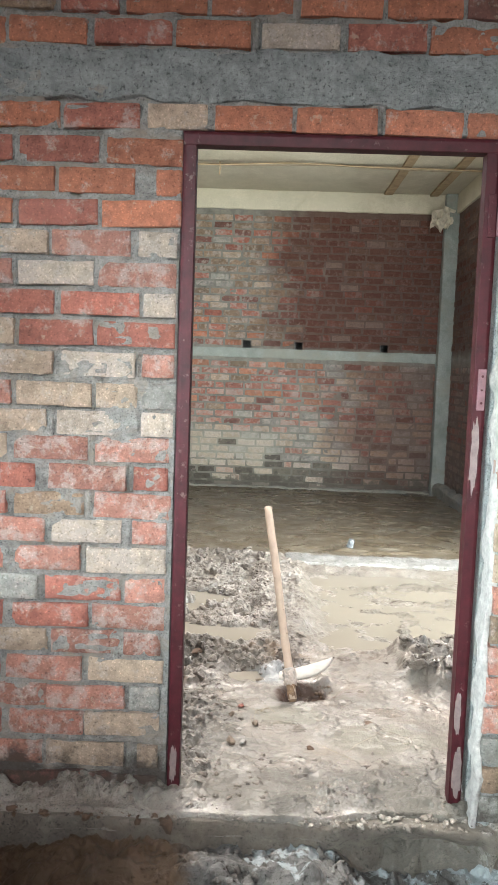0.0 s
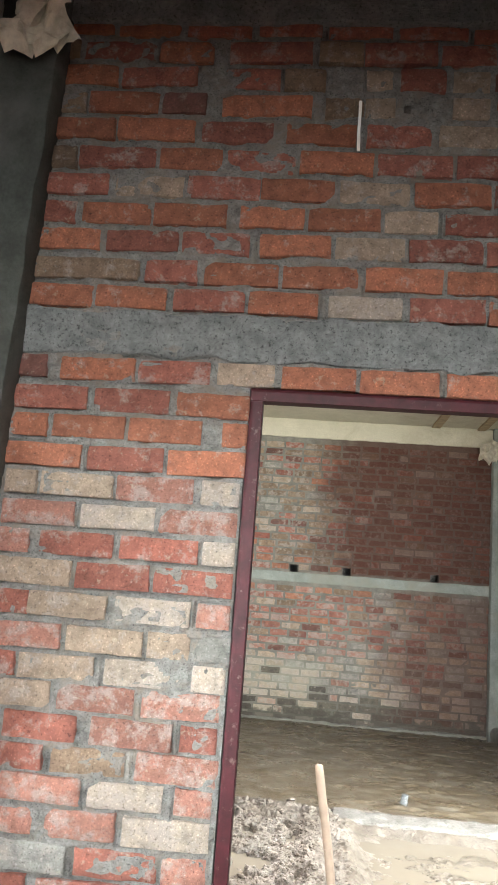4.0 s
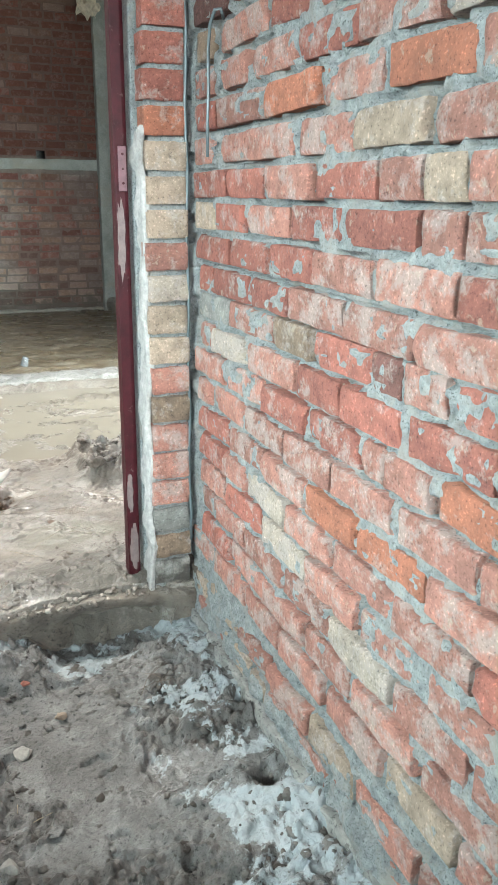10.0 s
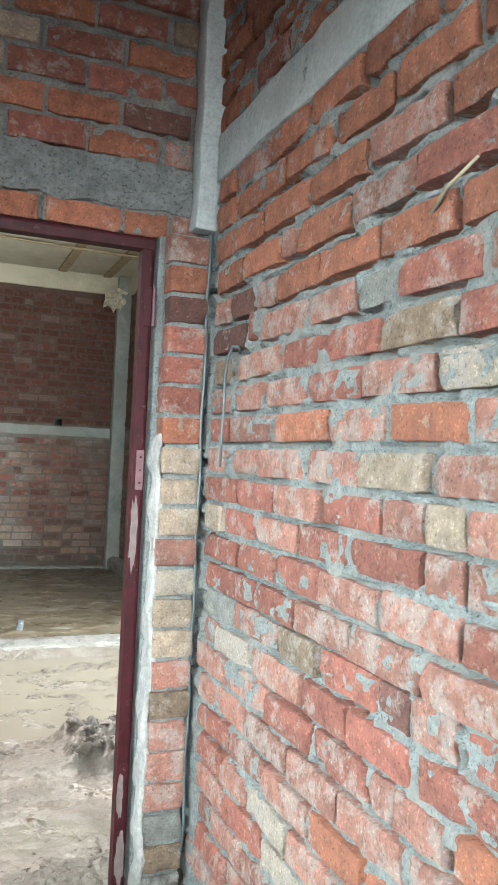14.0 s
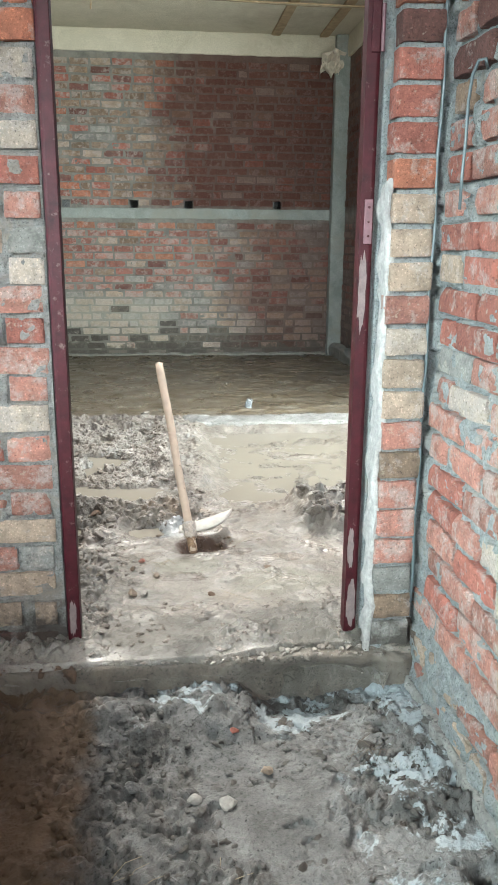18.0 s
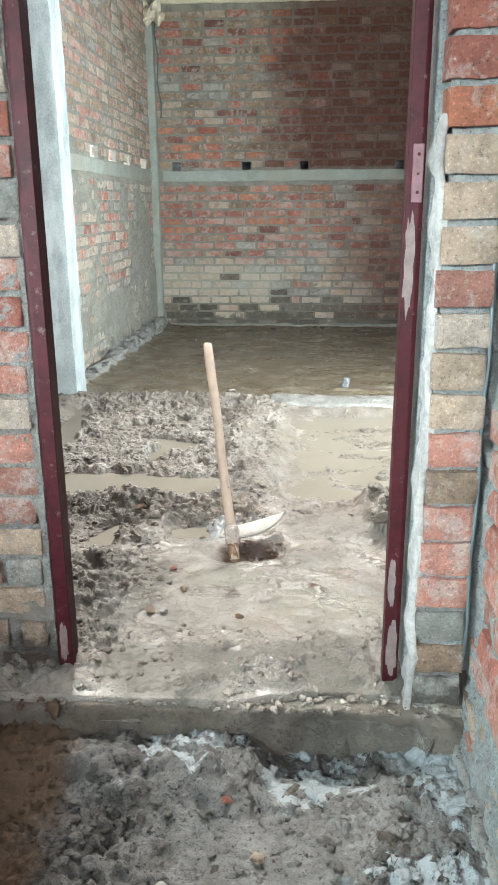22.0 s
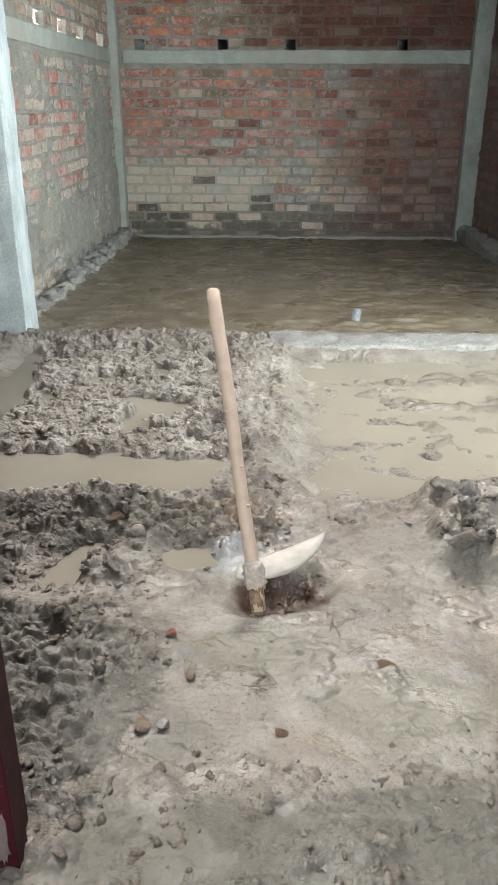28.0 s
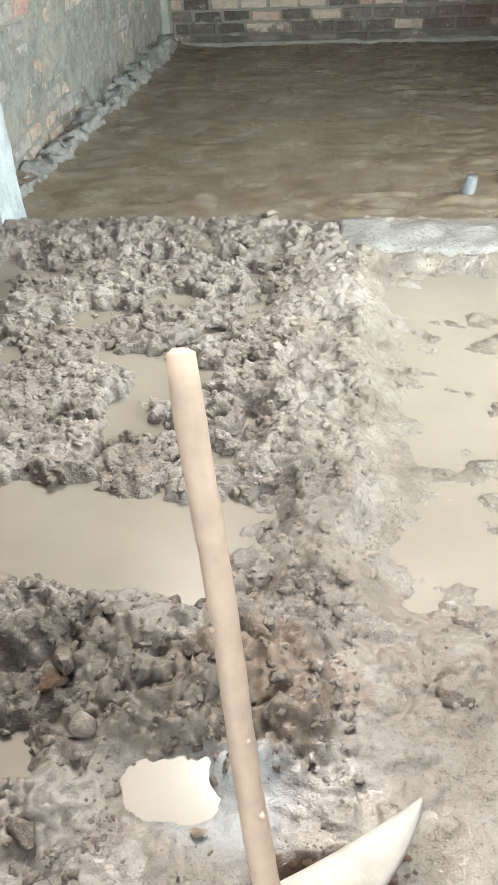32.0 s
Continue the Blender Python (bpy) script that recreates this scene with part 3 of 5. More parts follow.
def worn_brick(seed, mat, length=0.222, high=0.070, deep=0.07):
    """A brick seen from near: rounded arrises, a wavy face, knocked-off corners and nicks; it faces -y."""
    r = random.Random(seed)
    off = Vector((r.uniform(-90, 90), r.uniform(-90, 90), r.uniform(-90, 90)))
    xs = [-0.5 * length, -0.5 * length + 0.006, *[length * k for k in (-0.36, -0.22, -0.08, 0.06, 0.2, 0.35)], 0.5 * length - 0.006, 0.5 * length]
    zs = [-0.5 * high, -0.5 * high + 0.006, -0.008, 0.010, 0.5 * high - 0.006, 0.5 * high]
    nx, nz = len(xs), len(zs)
    nicks = [(r.choice((-0.5, 0.5)) * length if r.random() < 0.55 else r.uniform(-0.5, 0.5) * length, r.choice((-0.5, 0.5)) * high, r.uniform(0.012, 0.034), r.uniform(0.006, 0.018))
             for k in range(r.choice((1, 2, 2, 3)))]
    verts, faces = [], []
    for j, z in enumerate(zs):
        for i, x in enumerate(xs):
            rim = (i in (0, nx - 1)) + (j in (0, nz - 1))
            p = Vector((x, 0, z))
            w = noise.noise(p * 26 + off)
            y = 0.0040 * w + (0, 0.0035, 0.007)[rim] * r.uniform(0.5, 1.6)
            for cx, cz, rad, dep in nicks:
                y += dep * max(0.0, 1 - math.hypot(x - cx, z - cz) / rad)
            pull = 0.007 * noise.noise(p * 40 + off * 2)
            verts.append((x * (1 + pull * 3) if rim else x, y, z * (1 + pull * 12) if rim else z))
    ring = [(i, 0) for i in range(nx)] + [(nx - 1, j) for j in range(1, nz)] + [(i, nz - 1) for i in range(nx - 2, -1, -1)] + [(0, j) for j in range(nz - 2, 0, -1)]
    n0 = len(verts)
    n1 = n0 + len(ring)
    verts += [(verts[j * nx + i][0], deep, verts[j * nx + i][2]) for i, j in ring] + [verts[j * nx + i] for i, j in ring]
    for j in range(nz - 1):
        for i in range(nx - 1):
            a = j * nx + i
            faces.append((a, a + 1, a + nx + 1, a + nx))
    for k, (i, j) in enumerate(ring):
        q = (k + 1) % len(ring)
        faces.append((n0 + k, n0 + q, n1 + q, n1 + k))
    me = bpy.data.meshes.new("brick")
    me.from_pydata(verts, [], faces)
    me.polygons.foreach_set("use_smooth", [True] * len(faces))
    me.materials.append(mat)
    return me


VARIANTS = 14
BRICKS = {k: [worn_brick(17 * i + ord(k), m) for i in range(VARIANTS)] for k, m in BRICK_MAT.items()}
BRICKS_OLD = {k: [brick_mesh(17 * i + ord(k), m) for i in range(VARIANTS)] for k, m in BRICK_OLD.items()}
TEMPLATE = [([tuple(v.co) for v in me.vertices], [tuple(p.vertices) for p in me.polygons]) for me in BRICKS_OLD['r']]


def cut(spans, a, b):
    out = []
    for s, e in spans:
        if b <= s or a >= e:
            out.append((s, e))
        else:
            if a > s:
                out.append((s, a))
            if b < e:
                out.append((b, e))
    return out


def wall(name, corner, turn, length, z0, z1, thick, label, tone, holes=(), bands=(), near=None, mortar=None, step=0.05,
         seed=1, base=0.0, proud=0.014, recess=0.0, lumpy=0.022, courses=(), pits=0.0, old=False, crevice=0.0, cover=None):
    """A brick wall from corner along the direction turn (degrees); its face looks to the right of that way.
    holes: openings (u0, u1, v0, v1) through it; bands: strips left free of bricks; tone(u, v, random): kind of brick;
    near(u, v): whether a brick is a piece of its own; courses: a bond table; crevice: depth of the open cracks round the bricks;
    cover(u, v): how far slurry stands over the bricks."""
    r = random.Random(seed)
    m = Matrix.Translation((corner[0], corner[1], 0)) @ Matrix.Rotation(radians(turn), 4, 'Z')
    laid = []
    tabled = []
    for text in courses:
        words = text.split()
        mv, last = int(words[0]) / 1000, 0.0
        tabled.append(mv)
        for w in words[1:]:
            a, b = [int(x) / 100 for x in w[1:].split("-")]
            kind = 'p' if w[0] in 'wt' and turn and r.random() < 0.5 else 'o' if w[0] == 'r' and mv > 1.85 and r.random() < 0.6 else 'p' if w[0] == 'r' and turn and r.random() < 0.45 else w[0]
            laid.append((kind, (a + b) / 2, mv, b - a - 0.004, 0.98 if turn else 1.05))
            last = b
        blocked = any(h[2] < mv < h[3] for h in holes)
        while not blocked and last < length - 0.1:
            w = min(0.232, length - last - 0.02)
            laid.append((tone(last + w / 2, mv, r), last + 0.014 + w / 2, mv, w, 1.0))
            last += w + 0.016
    v, row = z0 + base, 0
    while v + 0.05 < z1:
        top = v + COURSE
        mid = v + COURSE / 2
        free = [(0.0, length)]
        if tabled and min(tabled) - COURSE * 0.8 < mid < max(tabled) + COURSE * 0.8:
            free = []
        for h in (*holes, *bands):
            if h[2] < top - 0.012 and h[3] > v + 0.012:
                free = cut(free, h[0], h[1])
        shift = (row % 2) * PITCH / 2 + r.uniform(-0.04, 0.04)
        for s, e in free:
            edges, u = [s], s + (shift % PITCH if s == 0.0 else r.uniform(0.1, PITCH))
            while u < e - 0.07:
                if u - edges[-1] > 0.06:
                    edges.append(u)
                u += PITCH + r.uniform(-0.008, 0.008) if r.random() > 0.08 else PITCH / 2
            edges.append(e)
            for p, q in zip(edges, edges[1:]):
                w = q - p - r.uniform(0.015, 0.030)
                if w < 0.035:
                    continue
                mu, mv = (p + q) / 2, mid + r.uniform(-0.004, 0.004)
                laid.append((tone(mu, mv, r), mu, mv, w, 1.0))
        v, row = top, row + 1
    laid = [b for b in laid if b[0]]

    us = sorted({0.0, length, *[h[0] for h in holes], *[h[1] for h in holes]})
    vs = sorted({z0, z1, *[h[2] for h in holes], *[h[3] for h in holes]})

    def fine(a):
        out = []
        for p, q in zip(a, a[1:]):
            n = max(1, int(round((q - p) / step)))
            out += [p + (q - p) * i / n for i in range(n)]
        return out + [a[-1]]
    us, vs = fine([u for u in us if 0 <= u <= length]), fine([v for v in vs if z0 <= v <= z1])
    nu, nv = len(us), len(vs)
    au, av = np.array(us), np.array(vs)
    gu, gv = np.meshgrid(au, av)
    dep = lumpy * fbm(gu, gv, 22, seed, 3, 0.7) + 0.006 * fbm(gu, gv, 4, seed + 40, 2) + proud + recess
    dep = dep + pits * soft(fbm(gu * 0.45, gv * 1.6, 26, seed + 70, 3, 0.6), 0.09, 0.17)
    if cover:
        dep = dep - cover(gu, gv)
    if crevice:
        groove = np.zeros_like(gu)
        for kind, mu, mv, w, tall in laid:
            hw, hh = w / 2, 0.035 * tall
            i0, i1 = np.searchsorted(au, (mu - hw - 0.02, mu + hw + 0.02))
            j0, j1 = np.searchsorted(av, (mv - hh - 0.02, mv + hh + 0.02))
            if i1 > i0 and j1 > j0:
                d = np.maximum(np.abs(gu[j0:j1, i0:i1] - mu) - hw, np.abs(gv[j0:j1, i0:i1] - mv) - hh)
                below = np.where(gv[j0:j1, i0:i1] < mv, 1.0, 0.6)
                groove[j0:j1, i0:i1] = np.maximum(groove[j0:j1, i0:i1], below * np.exp(-((d - 0.002) / 0.006) ** 2))
        dep = dep + crevice * groove * soft(fbm(gu, gv, 7, seed + 90, 4, 0.65), -0.08, 0.05)
    solid = np.ones((nv - 1, nu - 1), bool)
    cu, cv = (gu[:-1, :-1] + gu[1:, 1:]) / 2, (gv[:-1, :-1] + gv[1:, 1:]) / 2
    for h in holes:
        solid &= ~((cu > h[0]) & (cu < h[1]) & (cv > h[2]) & (cv < h[3]))
    verts = [m @ Vector((u, d, v)) for u, d, v in zip(gu.ravel(), dep.ravel(), gv.ravel())]
    verts += [m @ Vector((u, thick, v)) for u, v in zip(gu.ravel(), gv.ravel())]
    N = nu * nv
    faces = []
    for j in range(nv - 1):
        for i in range(nu - 1):
            if not solid[j, i]:
                continue
            a, b, c, d = j * nu + i, j * nu + i + 1, (j + 1) * nu + i + 1, (j + 1) * nu + i
            faces.append((a, b, c, d))
            if not holes:
                continue
            faces.append((N + a, N + d, N + c, N + b))
            if j == 0 or not solid[j - 1, i]:
                faces.append((a, N + a, N + b, b))
            if j == nv - 2 or not solid[j + 1, i]:
                faces.append((d, c, N + c, N + d))
            if i == 0 or not solid[j, i - 1]:
                faces.append((a, d, N + d, N + a))
            if i == nu - 2 or not solid[j, i + 1]:
                faces.append((b, N + b, N + c, c))
    if not holes:
        verts = verts[:N] + [m @ Vector(p) for p in ((0, thick, z0), (length, thick, z0), (length, thick, z1), (0, thick, z1))]
        faces.append((N, N + 3, N + 2, N + 1))
        faces.append((*range(nu), N + 1, N))
        faces.append((*range(N - 1, N - nu - 1, -1), N + 3, N + 2))
        faces.append((*range(N - nu, -1, -nu), N, N + 3))
        faces.append((*range(nu - 1, N, nu), N + 2, N + 1))
    ob = mesh_ob(name, verts, faces, mortar or MORTAR)
    tagged(ob, label, "wall", kind="structure")
    far = {}
    for kind, mu, mv, w, tall in laid:
        mm = m @ Matrix.Translation((mu, recess + r.uniform(-0.007, 0.006), mv)) @ Matrix.Rotation(r.uniform(-0.022, 0.022), 4, 'Y') @ \
            Matrix.Rotation(r.uniform(-0.03, 0.03), 4, 'Z') @ Matrix.Rotation(r.uniform(-0.04, 0.04), 4, 'X') @ Matrix.Diagonal((w / 0.222, 1, tall * r.uniform(0.94, 1.04), 1))
        i = r.randrange(VARIANTS)
        if near and near(mu, mv):
            b = new("brick", (BRICKS_OLD if old else BRICKS)[kind][i])
            b.parent = ob
            b.matrix_world = mm
        else:
            vv, ff = far.setdefault(kind, ([], []))
            tv, tf = TEMPLATE[i]
            o = len(vv)
            vv += [mm @ Vector(c) for c in tv]
            ff += [tuple(o + k for k in f) for f in tf]
    for kind, (vv, ff) in far.items():
        b = mesh_ob("bricks", vv, ff, (BRICK_OLD_FAR if old else BRICK_FAR)[kind], ob)
        b["kind"] = "stuff"
    return ob


def pick(r, weights):
    x = r.random() * sum(w for _, w in weights)
    for k, w in weights:
        x -= w
        if x <= 0:
            return k
    return weights[-1][0]

# ---- plan ----
LEFT, RIGHT, BACK = -0.95, 1.055, -4.3      # first room
BL, BR, BY = -1.10, 2.45, 7.35              # second room
TOP = 3.53

# the door wall's courses: height of the middle in mm, then kind and reach of each brick in cm from the outer wall
DOOR_COURSES = (
    "12 d16-38 d38-64 d64-88", "112 p14-25 p26-51 t52-77 t81-88", "212 r12-38 p40-64 t64-88", "300 p14-28 p28-52 p52-77 g78-88",
    "390 r14-37 p39-63 t65-89", "478 r19-28 t28-52 p53-75 p76-88", "562 r14-38 r41-65 p66-89", "649 r17-25 g26-49 r51-75 p76-89",
    "742 p14-38 p41-62 w64-89", "831 p15-24 p27-51 w53-75 p78-89", "914 r15-39 b41-63 p66-90", "1000 p15-24 r26-48 p52-76 r78-89",
    "1088 t17-39 p41-64 p66-89", "1168 r16-27 t28-51 w54-77 w80-90", "1253 p16-40 t42-65 t66-79 g80-91", "1347 r18-29 t29-53 w55-78 p80-90",
    "1440 t18-41 r42-65 r66-90", "1529 p17-27 r30-53 r55-79 w80-90", "1617 p17-40 w42-65 p66-90", "1709 t17-27 t28-51 p52-76 w78-90",
    "1797 o16-40 r42-66 o67-91", "1890 r16-28 r30-53 o54-77 r83-91", "1980 r16-40 r42-66 r68-91",
    "2080 d15-26 r30-54 r55-78 t80-98 o100-123 o124-148 o150-173 o174-188 p189-199",
    "2316 r15-38 r39-62 r64-87 r88-110 w113-136 r138-161 r162-184 p186-195", "2410 b16-52 r54-71 o73-97 o98-122 o124-148 o149-171 d172-194",
    "2512 r16-38 r40-64 r65-87 r90-113 t114-136 r137-160 r161-184", "2605 r15-29 r31-54 r55-79 r83-104 o105-128 t129-146 r148-171 r173-195",
    "2703 r15-39 t41-64 r65-89 o89-113 t114-137 o138-162 r163-185 b187-196", "2801 b15-27 r28-54 r55-76 r77-100 r101-125 r126-150 r151-172",
    "2903 r14-39 r40-66 r68-92 r96-119 r122-143 t145-164 r166-188", "3000 b14-28 r29-53 d54-69 r74-104 b108-121 t121-131 t149-161 r163-185",
    "3101 r13-38 r39-65 r74-93 b94-108 t121-130 r132-147 t149-161", "3198 b13-24 r25-50 r51-70 r75-103 b105-120 r120-144 r145-163")


def pier_tone(u, v, r):
    return pick(r, (('r', 6), ('o', 4), ('d', 1.5), ('b', 1), ('t', 0.7)))


wall("wall_door", (LEFT, 0.0), 0, RIGHT - LEFT, -0.03, TOP, 0.115, "red and buff brick wall round the doorway, with a cement lintel band", pier_tone,
     holes=((0.95 - 0.045, 0.95 + 0.96, -0.03, 2.05), (1.335, 1.362, 2.985, 3.015)), near=lambda u, v: True, step=0.009, seed=3, courses=DOOR_COURSES, mortar=MORTAR_PIER, proud=0.0065, lumpy=0.011, pits=0.008, crevice=0.020)


# the right wall's courses, from the door wall's corner
RIGHT_COURSES = (
    "158 p5-27 p29-53 t54-77 p79-102 p104-127 t129-151", "245 r18-41 p42-66 r67-91 t92-113 p115-138 w140-162", "334 p17-29 p30-52 r53-78 p79-102 w104-128 p130-152",
    "419 p16-38 r39-64 w66-90 p91-114 t116-138 r140-162", "506 r15-36 p37-53 w55-78 p80-102 p103-126 r128-151", "592 r14-39 r41-64 p65-89 o90-112 o113-136 p138-161",
    "680 p15-26 p28-51 r53-77 p79-101 r102-125 w127-150 r151-174", "765 p12-36 p38-64 r65-88 r90-112 p113-121 p122-136 o138-163", "849 p15-27 w28-51 r54-81 r83-103 r104-126 r128-151 p152-174",
    "936 g16-39 p40-68 b70-89 r91-114 d115-125 p126-138 r140-163", "1011 r15-27 r28-52 r53-76 p78-102 p103-127 p129-152 p155-178", "1098 r14-39 r41-64 r66-89 r90-113 p115-138 r140-162",
    "1185 t14-28 r31-51 p53-77 r78-101 r103-126 p128-138 r139-151 p153-175", "1268 r12-37 r38-63 p65-87 r89-113 p114-127 t128-138 r140-163", "1354 p14-25 p33-51 r53-78 r80-104 t105-127 p129-152 r154-177",
    "1442 r13-29 p30-61 o63-89 r90-113 o115-138 p139-162", "1529 t12-26 p33-51 p55-77 r79-103 p104-127 w128-152 t154-177", "1614 b17-26 r34-63 r66-86 r87-110 b111-133 r135-158",
    "1705 d13-37 r51-77 r79-99 g101-115 r117-140 p142-164", "1796 p13-24 d26-44 t46-57 o59-83 o84-108 o109-132 o134-156", "1893 o13-35 o37-62 p63-69 o70-95 r97-120 r121-143 o145-168",
    "1989 o12-26 o27-49 o51-76 o77-102 p105-128 o130-152", "2087 o11-27 o29-61 r63-86 o88-111 o113-136 o138-160", "2178 o12-25 r27-49 o51-74 o76-99 o101-125 o127-150")


def right_tone(u, v, r):
    if v > 1.75:
        return pick(r, (('o', 6), ('r', 3), ('p', 1)))
    if v < 0.2:
        return pick(r, (('p', 5), ('w', 1), ('t', 1.5), ('r', 2)))
    return pick(r, (('p', 7), ('r', 4), ('o', 1.0)))


wall("wall_right", (RIGHT, 0.0), -90, 4.3, -0.25, TOP, 0.12, "pinkish red brick wall with rough grey mortar joints", right_tone,
     bands=((0, 4.3, 2.215, 2.36), (0, 4.3, 3.29, TOP)), near=lambda u, v: u < 1.85 and v < 2.7, step=0.008, seed=8, base=0.05, lumpy=0.027, proud=0.006, pits=0.018, crevice=0.038, courses=RIGHT_COURSES,
     cover=lambda u, v: 0.016 * (1 - soft(v + 0.30 * fbm(u, v, 5, 77, 4), -0.08, 0.10)))


def left_tone(u, v, r):
    if v < 0.42 + 0.08 * r.random():
        return pick(r, (('t', 5), ('b', 2), ('w', 1)))
    return pick(r, (('r', 4), ('o', 4), ('d', 1), ('p', 1), ('t', 1)))


# the first room's left wall runs towards the door; a window lies behind the start of the walk
wall("wall_left", (LEFT, BACK), 90, -BACK - 0.0, -0.3, TOP, 0.05, "red brick outer wall with missing bricks that let daylight in", left_tone,
     holes=((1.7, 3.5, 1.08, 1.74), (3.955, 4.10, 1.70, 1.785), (3.785, 3.925, 1.79, 1.87), (3.87, 4.0, 0.87, 1.01), (4.085, 4.195, 0.86, 1.03)),
     bands=((0, 4.3, 1.62, 1.70), (0, 4.3, 3.29, TOP)), near=lambda u, v: u > 3.1, step=0.02, seed=5, pits=0.008, proud=0.003, lumpy=0.012, mortar=MORTAR_PIER,
     cover=lambda u, v: 0.010 * (1 - soft(v + 0.3 * fbm(u, v, 5, 79, 4), 0.2, 0.5)))
# unseen end wall; its high slot trims the added fill lamp's light
wall("wall_behind", (RIGHT, BACK), 180, RIGHT - LEFT, -0.3, TOP, 0.12, "unseen red brick wall at the near end, slotted for the added fill lamp", left_tone,
     holes=((0.1, 1.95, 1.95, 2.46),), step=0.2, seed=6)
# unseen blocker, added to keep the fill lamp off the floor's outer side
wall("wall_partition", (0.10, -2.80), 180, 0.10 - LEFT, -0.3, 1.36, 0.11, "unseen low brick wall added to shade the left of the floor", left_tone, step=0.1, seed=16)


def back_tone(u, v, r):
    x = u / 3.55
    if v > 1.62:
        if r.random() < soft(np.array(x), 0.30, 0.55):
            return pick(r, (('d', 7), ('r', 1.6), ('b', 1.0), ('w', 0.25)))
        if v < 2.05 and r.random() < 0.5:
            return pick(r, (('o', 4), ('r', 3), ('t', 1)))
        return pick(r, (('b', 6), ('g', 1.2), ('t', 1.0), ('r', 1.6), ('o', 0.8), ('d', 0.8)))
    wet = r.random()
    if wet < 0.80 * (1 - soft(np.array(v), 0.0, 0.27)):
        return 'k'
    if v < 0.62:
        return pick(r, (('t', 5 - 3 * x), ('w', 3 - 1.5 * x), ('g', 0.6 + 3 * x), ('p', 1), ('k', 1.5 * x)))
    if v < 0.80:
        return pick(r, (('t', 2), ('p', 3), ('r', 2 * (1 - x)), ('g', 2 * x), ('d', x)))
    return pick(r, (('r', 6 * (1 - x) + 1), ('o', 4 * (1 - x) ** 2), ('p', 2), ('t', 0.6), ('g', 3 * x), ('d', 3 * x * x), ('b', 1.5 * x)))


PUTLOG = tuple((c - 0.05 - BL, c + 0.05 - BL, 1.625, 1.715) for c in (-0.835, -0.047, 0.595, 1.65))
wall("wall_back", (BL, BY), 0, BR - BL, -0.3, TOP, 0.12, "old red and grey brick wall with a concrete band and putlog holes", back_tone,
     holes=PUTLOG, bands=((0, 4, 1.508, 1.623), (0, 4, 3.29, TOP)), near=lambda u, v: v < 1.5 and 0.2 < u < 3.4, mortar=MORTAR_OLD, step=0.03, seed=11, proud=0.010, lumpy=0.018, old=True)


def side_tone(u, v, r):
    if v > 1.62:
        return pick(r, (('t', 3), ('b', 3), ('p', 2), ('g', 1)))
    if v < 0.6:
        return pick(r, (('g', 3), ('t', 2), ('w', 2)))
    return pick(r, (('p', 3), ('g', 3), ('w', 2), ('r', 1)))


def sunny_tone(u, v, r):
    if v < 0.3:
        return pick(r, (('t', 4), ('w', 2)))
    return pick(r, (('p', 4), ('o', 2), ('r', 2), ('w', 1)))


SLOTS = tuple((c - 0.14, c + 0.14, 1.63, 1.73) for c in (4.82, 5.46, 6.05, 6.82))
wall("wall_left_inner", (BL, 0.115), 90, BY - 0.115, -0.3, TOP, 0.045, "brick side wall smeared with grey mortar, with small openings above its band",
     lambda u, v, r: sunny_tone(u, v, r) if u < 3.1 else side_tone(u, v, r), holes=tuple((a - 0.115, b - 0.115, c, d) for a, b, c, d in SLOTS),
     bands=((0, 8, 1.508, 1.623), (0, 8, 3.29, TOP)), near=lambda u, v: 1.2 < u < 4.6 and v < 1.6, mortar=MORTAR_OLD, step=0.025, seed=12, proud=0.008, lumpy=0.030, old=True,
     cover=lambda u, v: 0.020 * soft(u, 3.2, 3.5) * (1 - soft(v, 1.40, 1.52)) * soft(fbm(u, v, 3, 78, 4) + 0.10 * (u - 4.6) / 2.4 - 0.16 * (v - 0.6), -0.10, 0.10))
wall("wall_right_inner", (BR, BY), -90, BY - 0.115, -0.3, TOP, 0.12, "brick side wall with a wide open doorway to the yard",
     lambda u, v, r: pick(r, (('t', 2), ('d', 2), ('b', 2), ('r', 2))) if v > 1.62 else side_tone(u, v, r), holes=((4.05, 6.65, 0.0, 2.35),),
     bands=((0, 8, 1.508, 1.623), (0, 8, 3.29, TOP)), mortar=MORTAR_OLD, near=lambda u, v: u < 2.3 and v < 2.9, step=0.04, seed=13, proud=0.004, old=True)
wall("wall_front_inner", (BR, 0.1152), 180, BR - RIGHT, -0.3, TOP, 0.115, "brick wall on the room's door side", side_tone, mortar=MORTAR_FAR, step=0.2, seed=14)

def structure(name, bm, mat, label, category):
    return tagged(part(name, bm, mat, smooth=True), label, category, kind="structure")


structure("wall_corner", block(-1.25, LEFT - 0.001, 0.001, 0.114, -0.3, TOP, 0.2, 0), MORTAR, "brick and mortar corner of the outer wall", "wall")
# box added behind the wall to keep light out of the putlog holes
pocket = block(BL, BR, BY + 0.30, BY + 0.36, 1.5, 1.85, 0, 0)
structure("putlog_hole_back", pocket, CEMENT, "added panel that closes the putlog holes from behind", "wall")
for z in (1.49, 1.725):
    structure("putlog_hole_lid", block(BL, BR, BY + 0.121, BY + 0.299, z, z + 0.12, 0, 0), CEMENT, "added lid that keeps outside light out of the putlog holes", "wall")

# concrete: bands, ring beams, columns


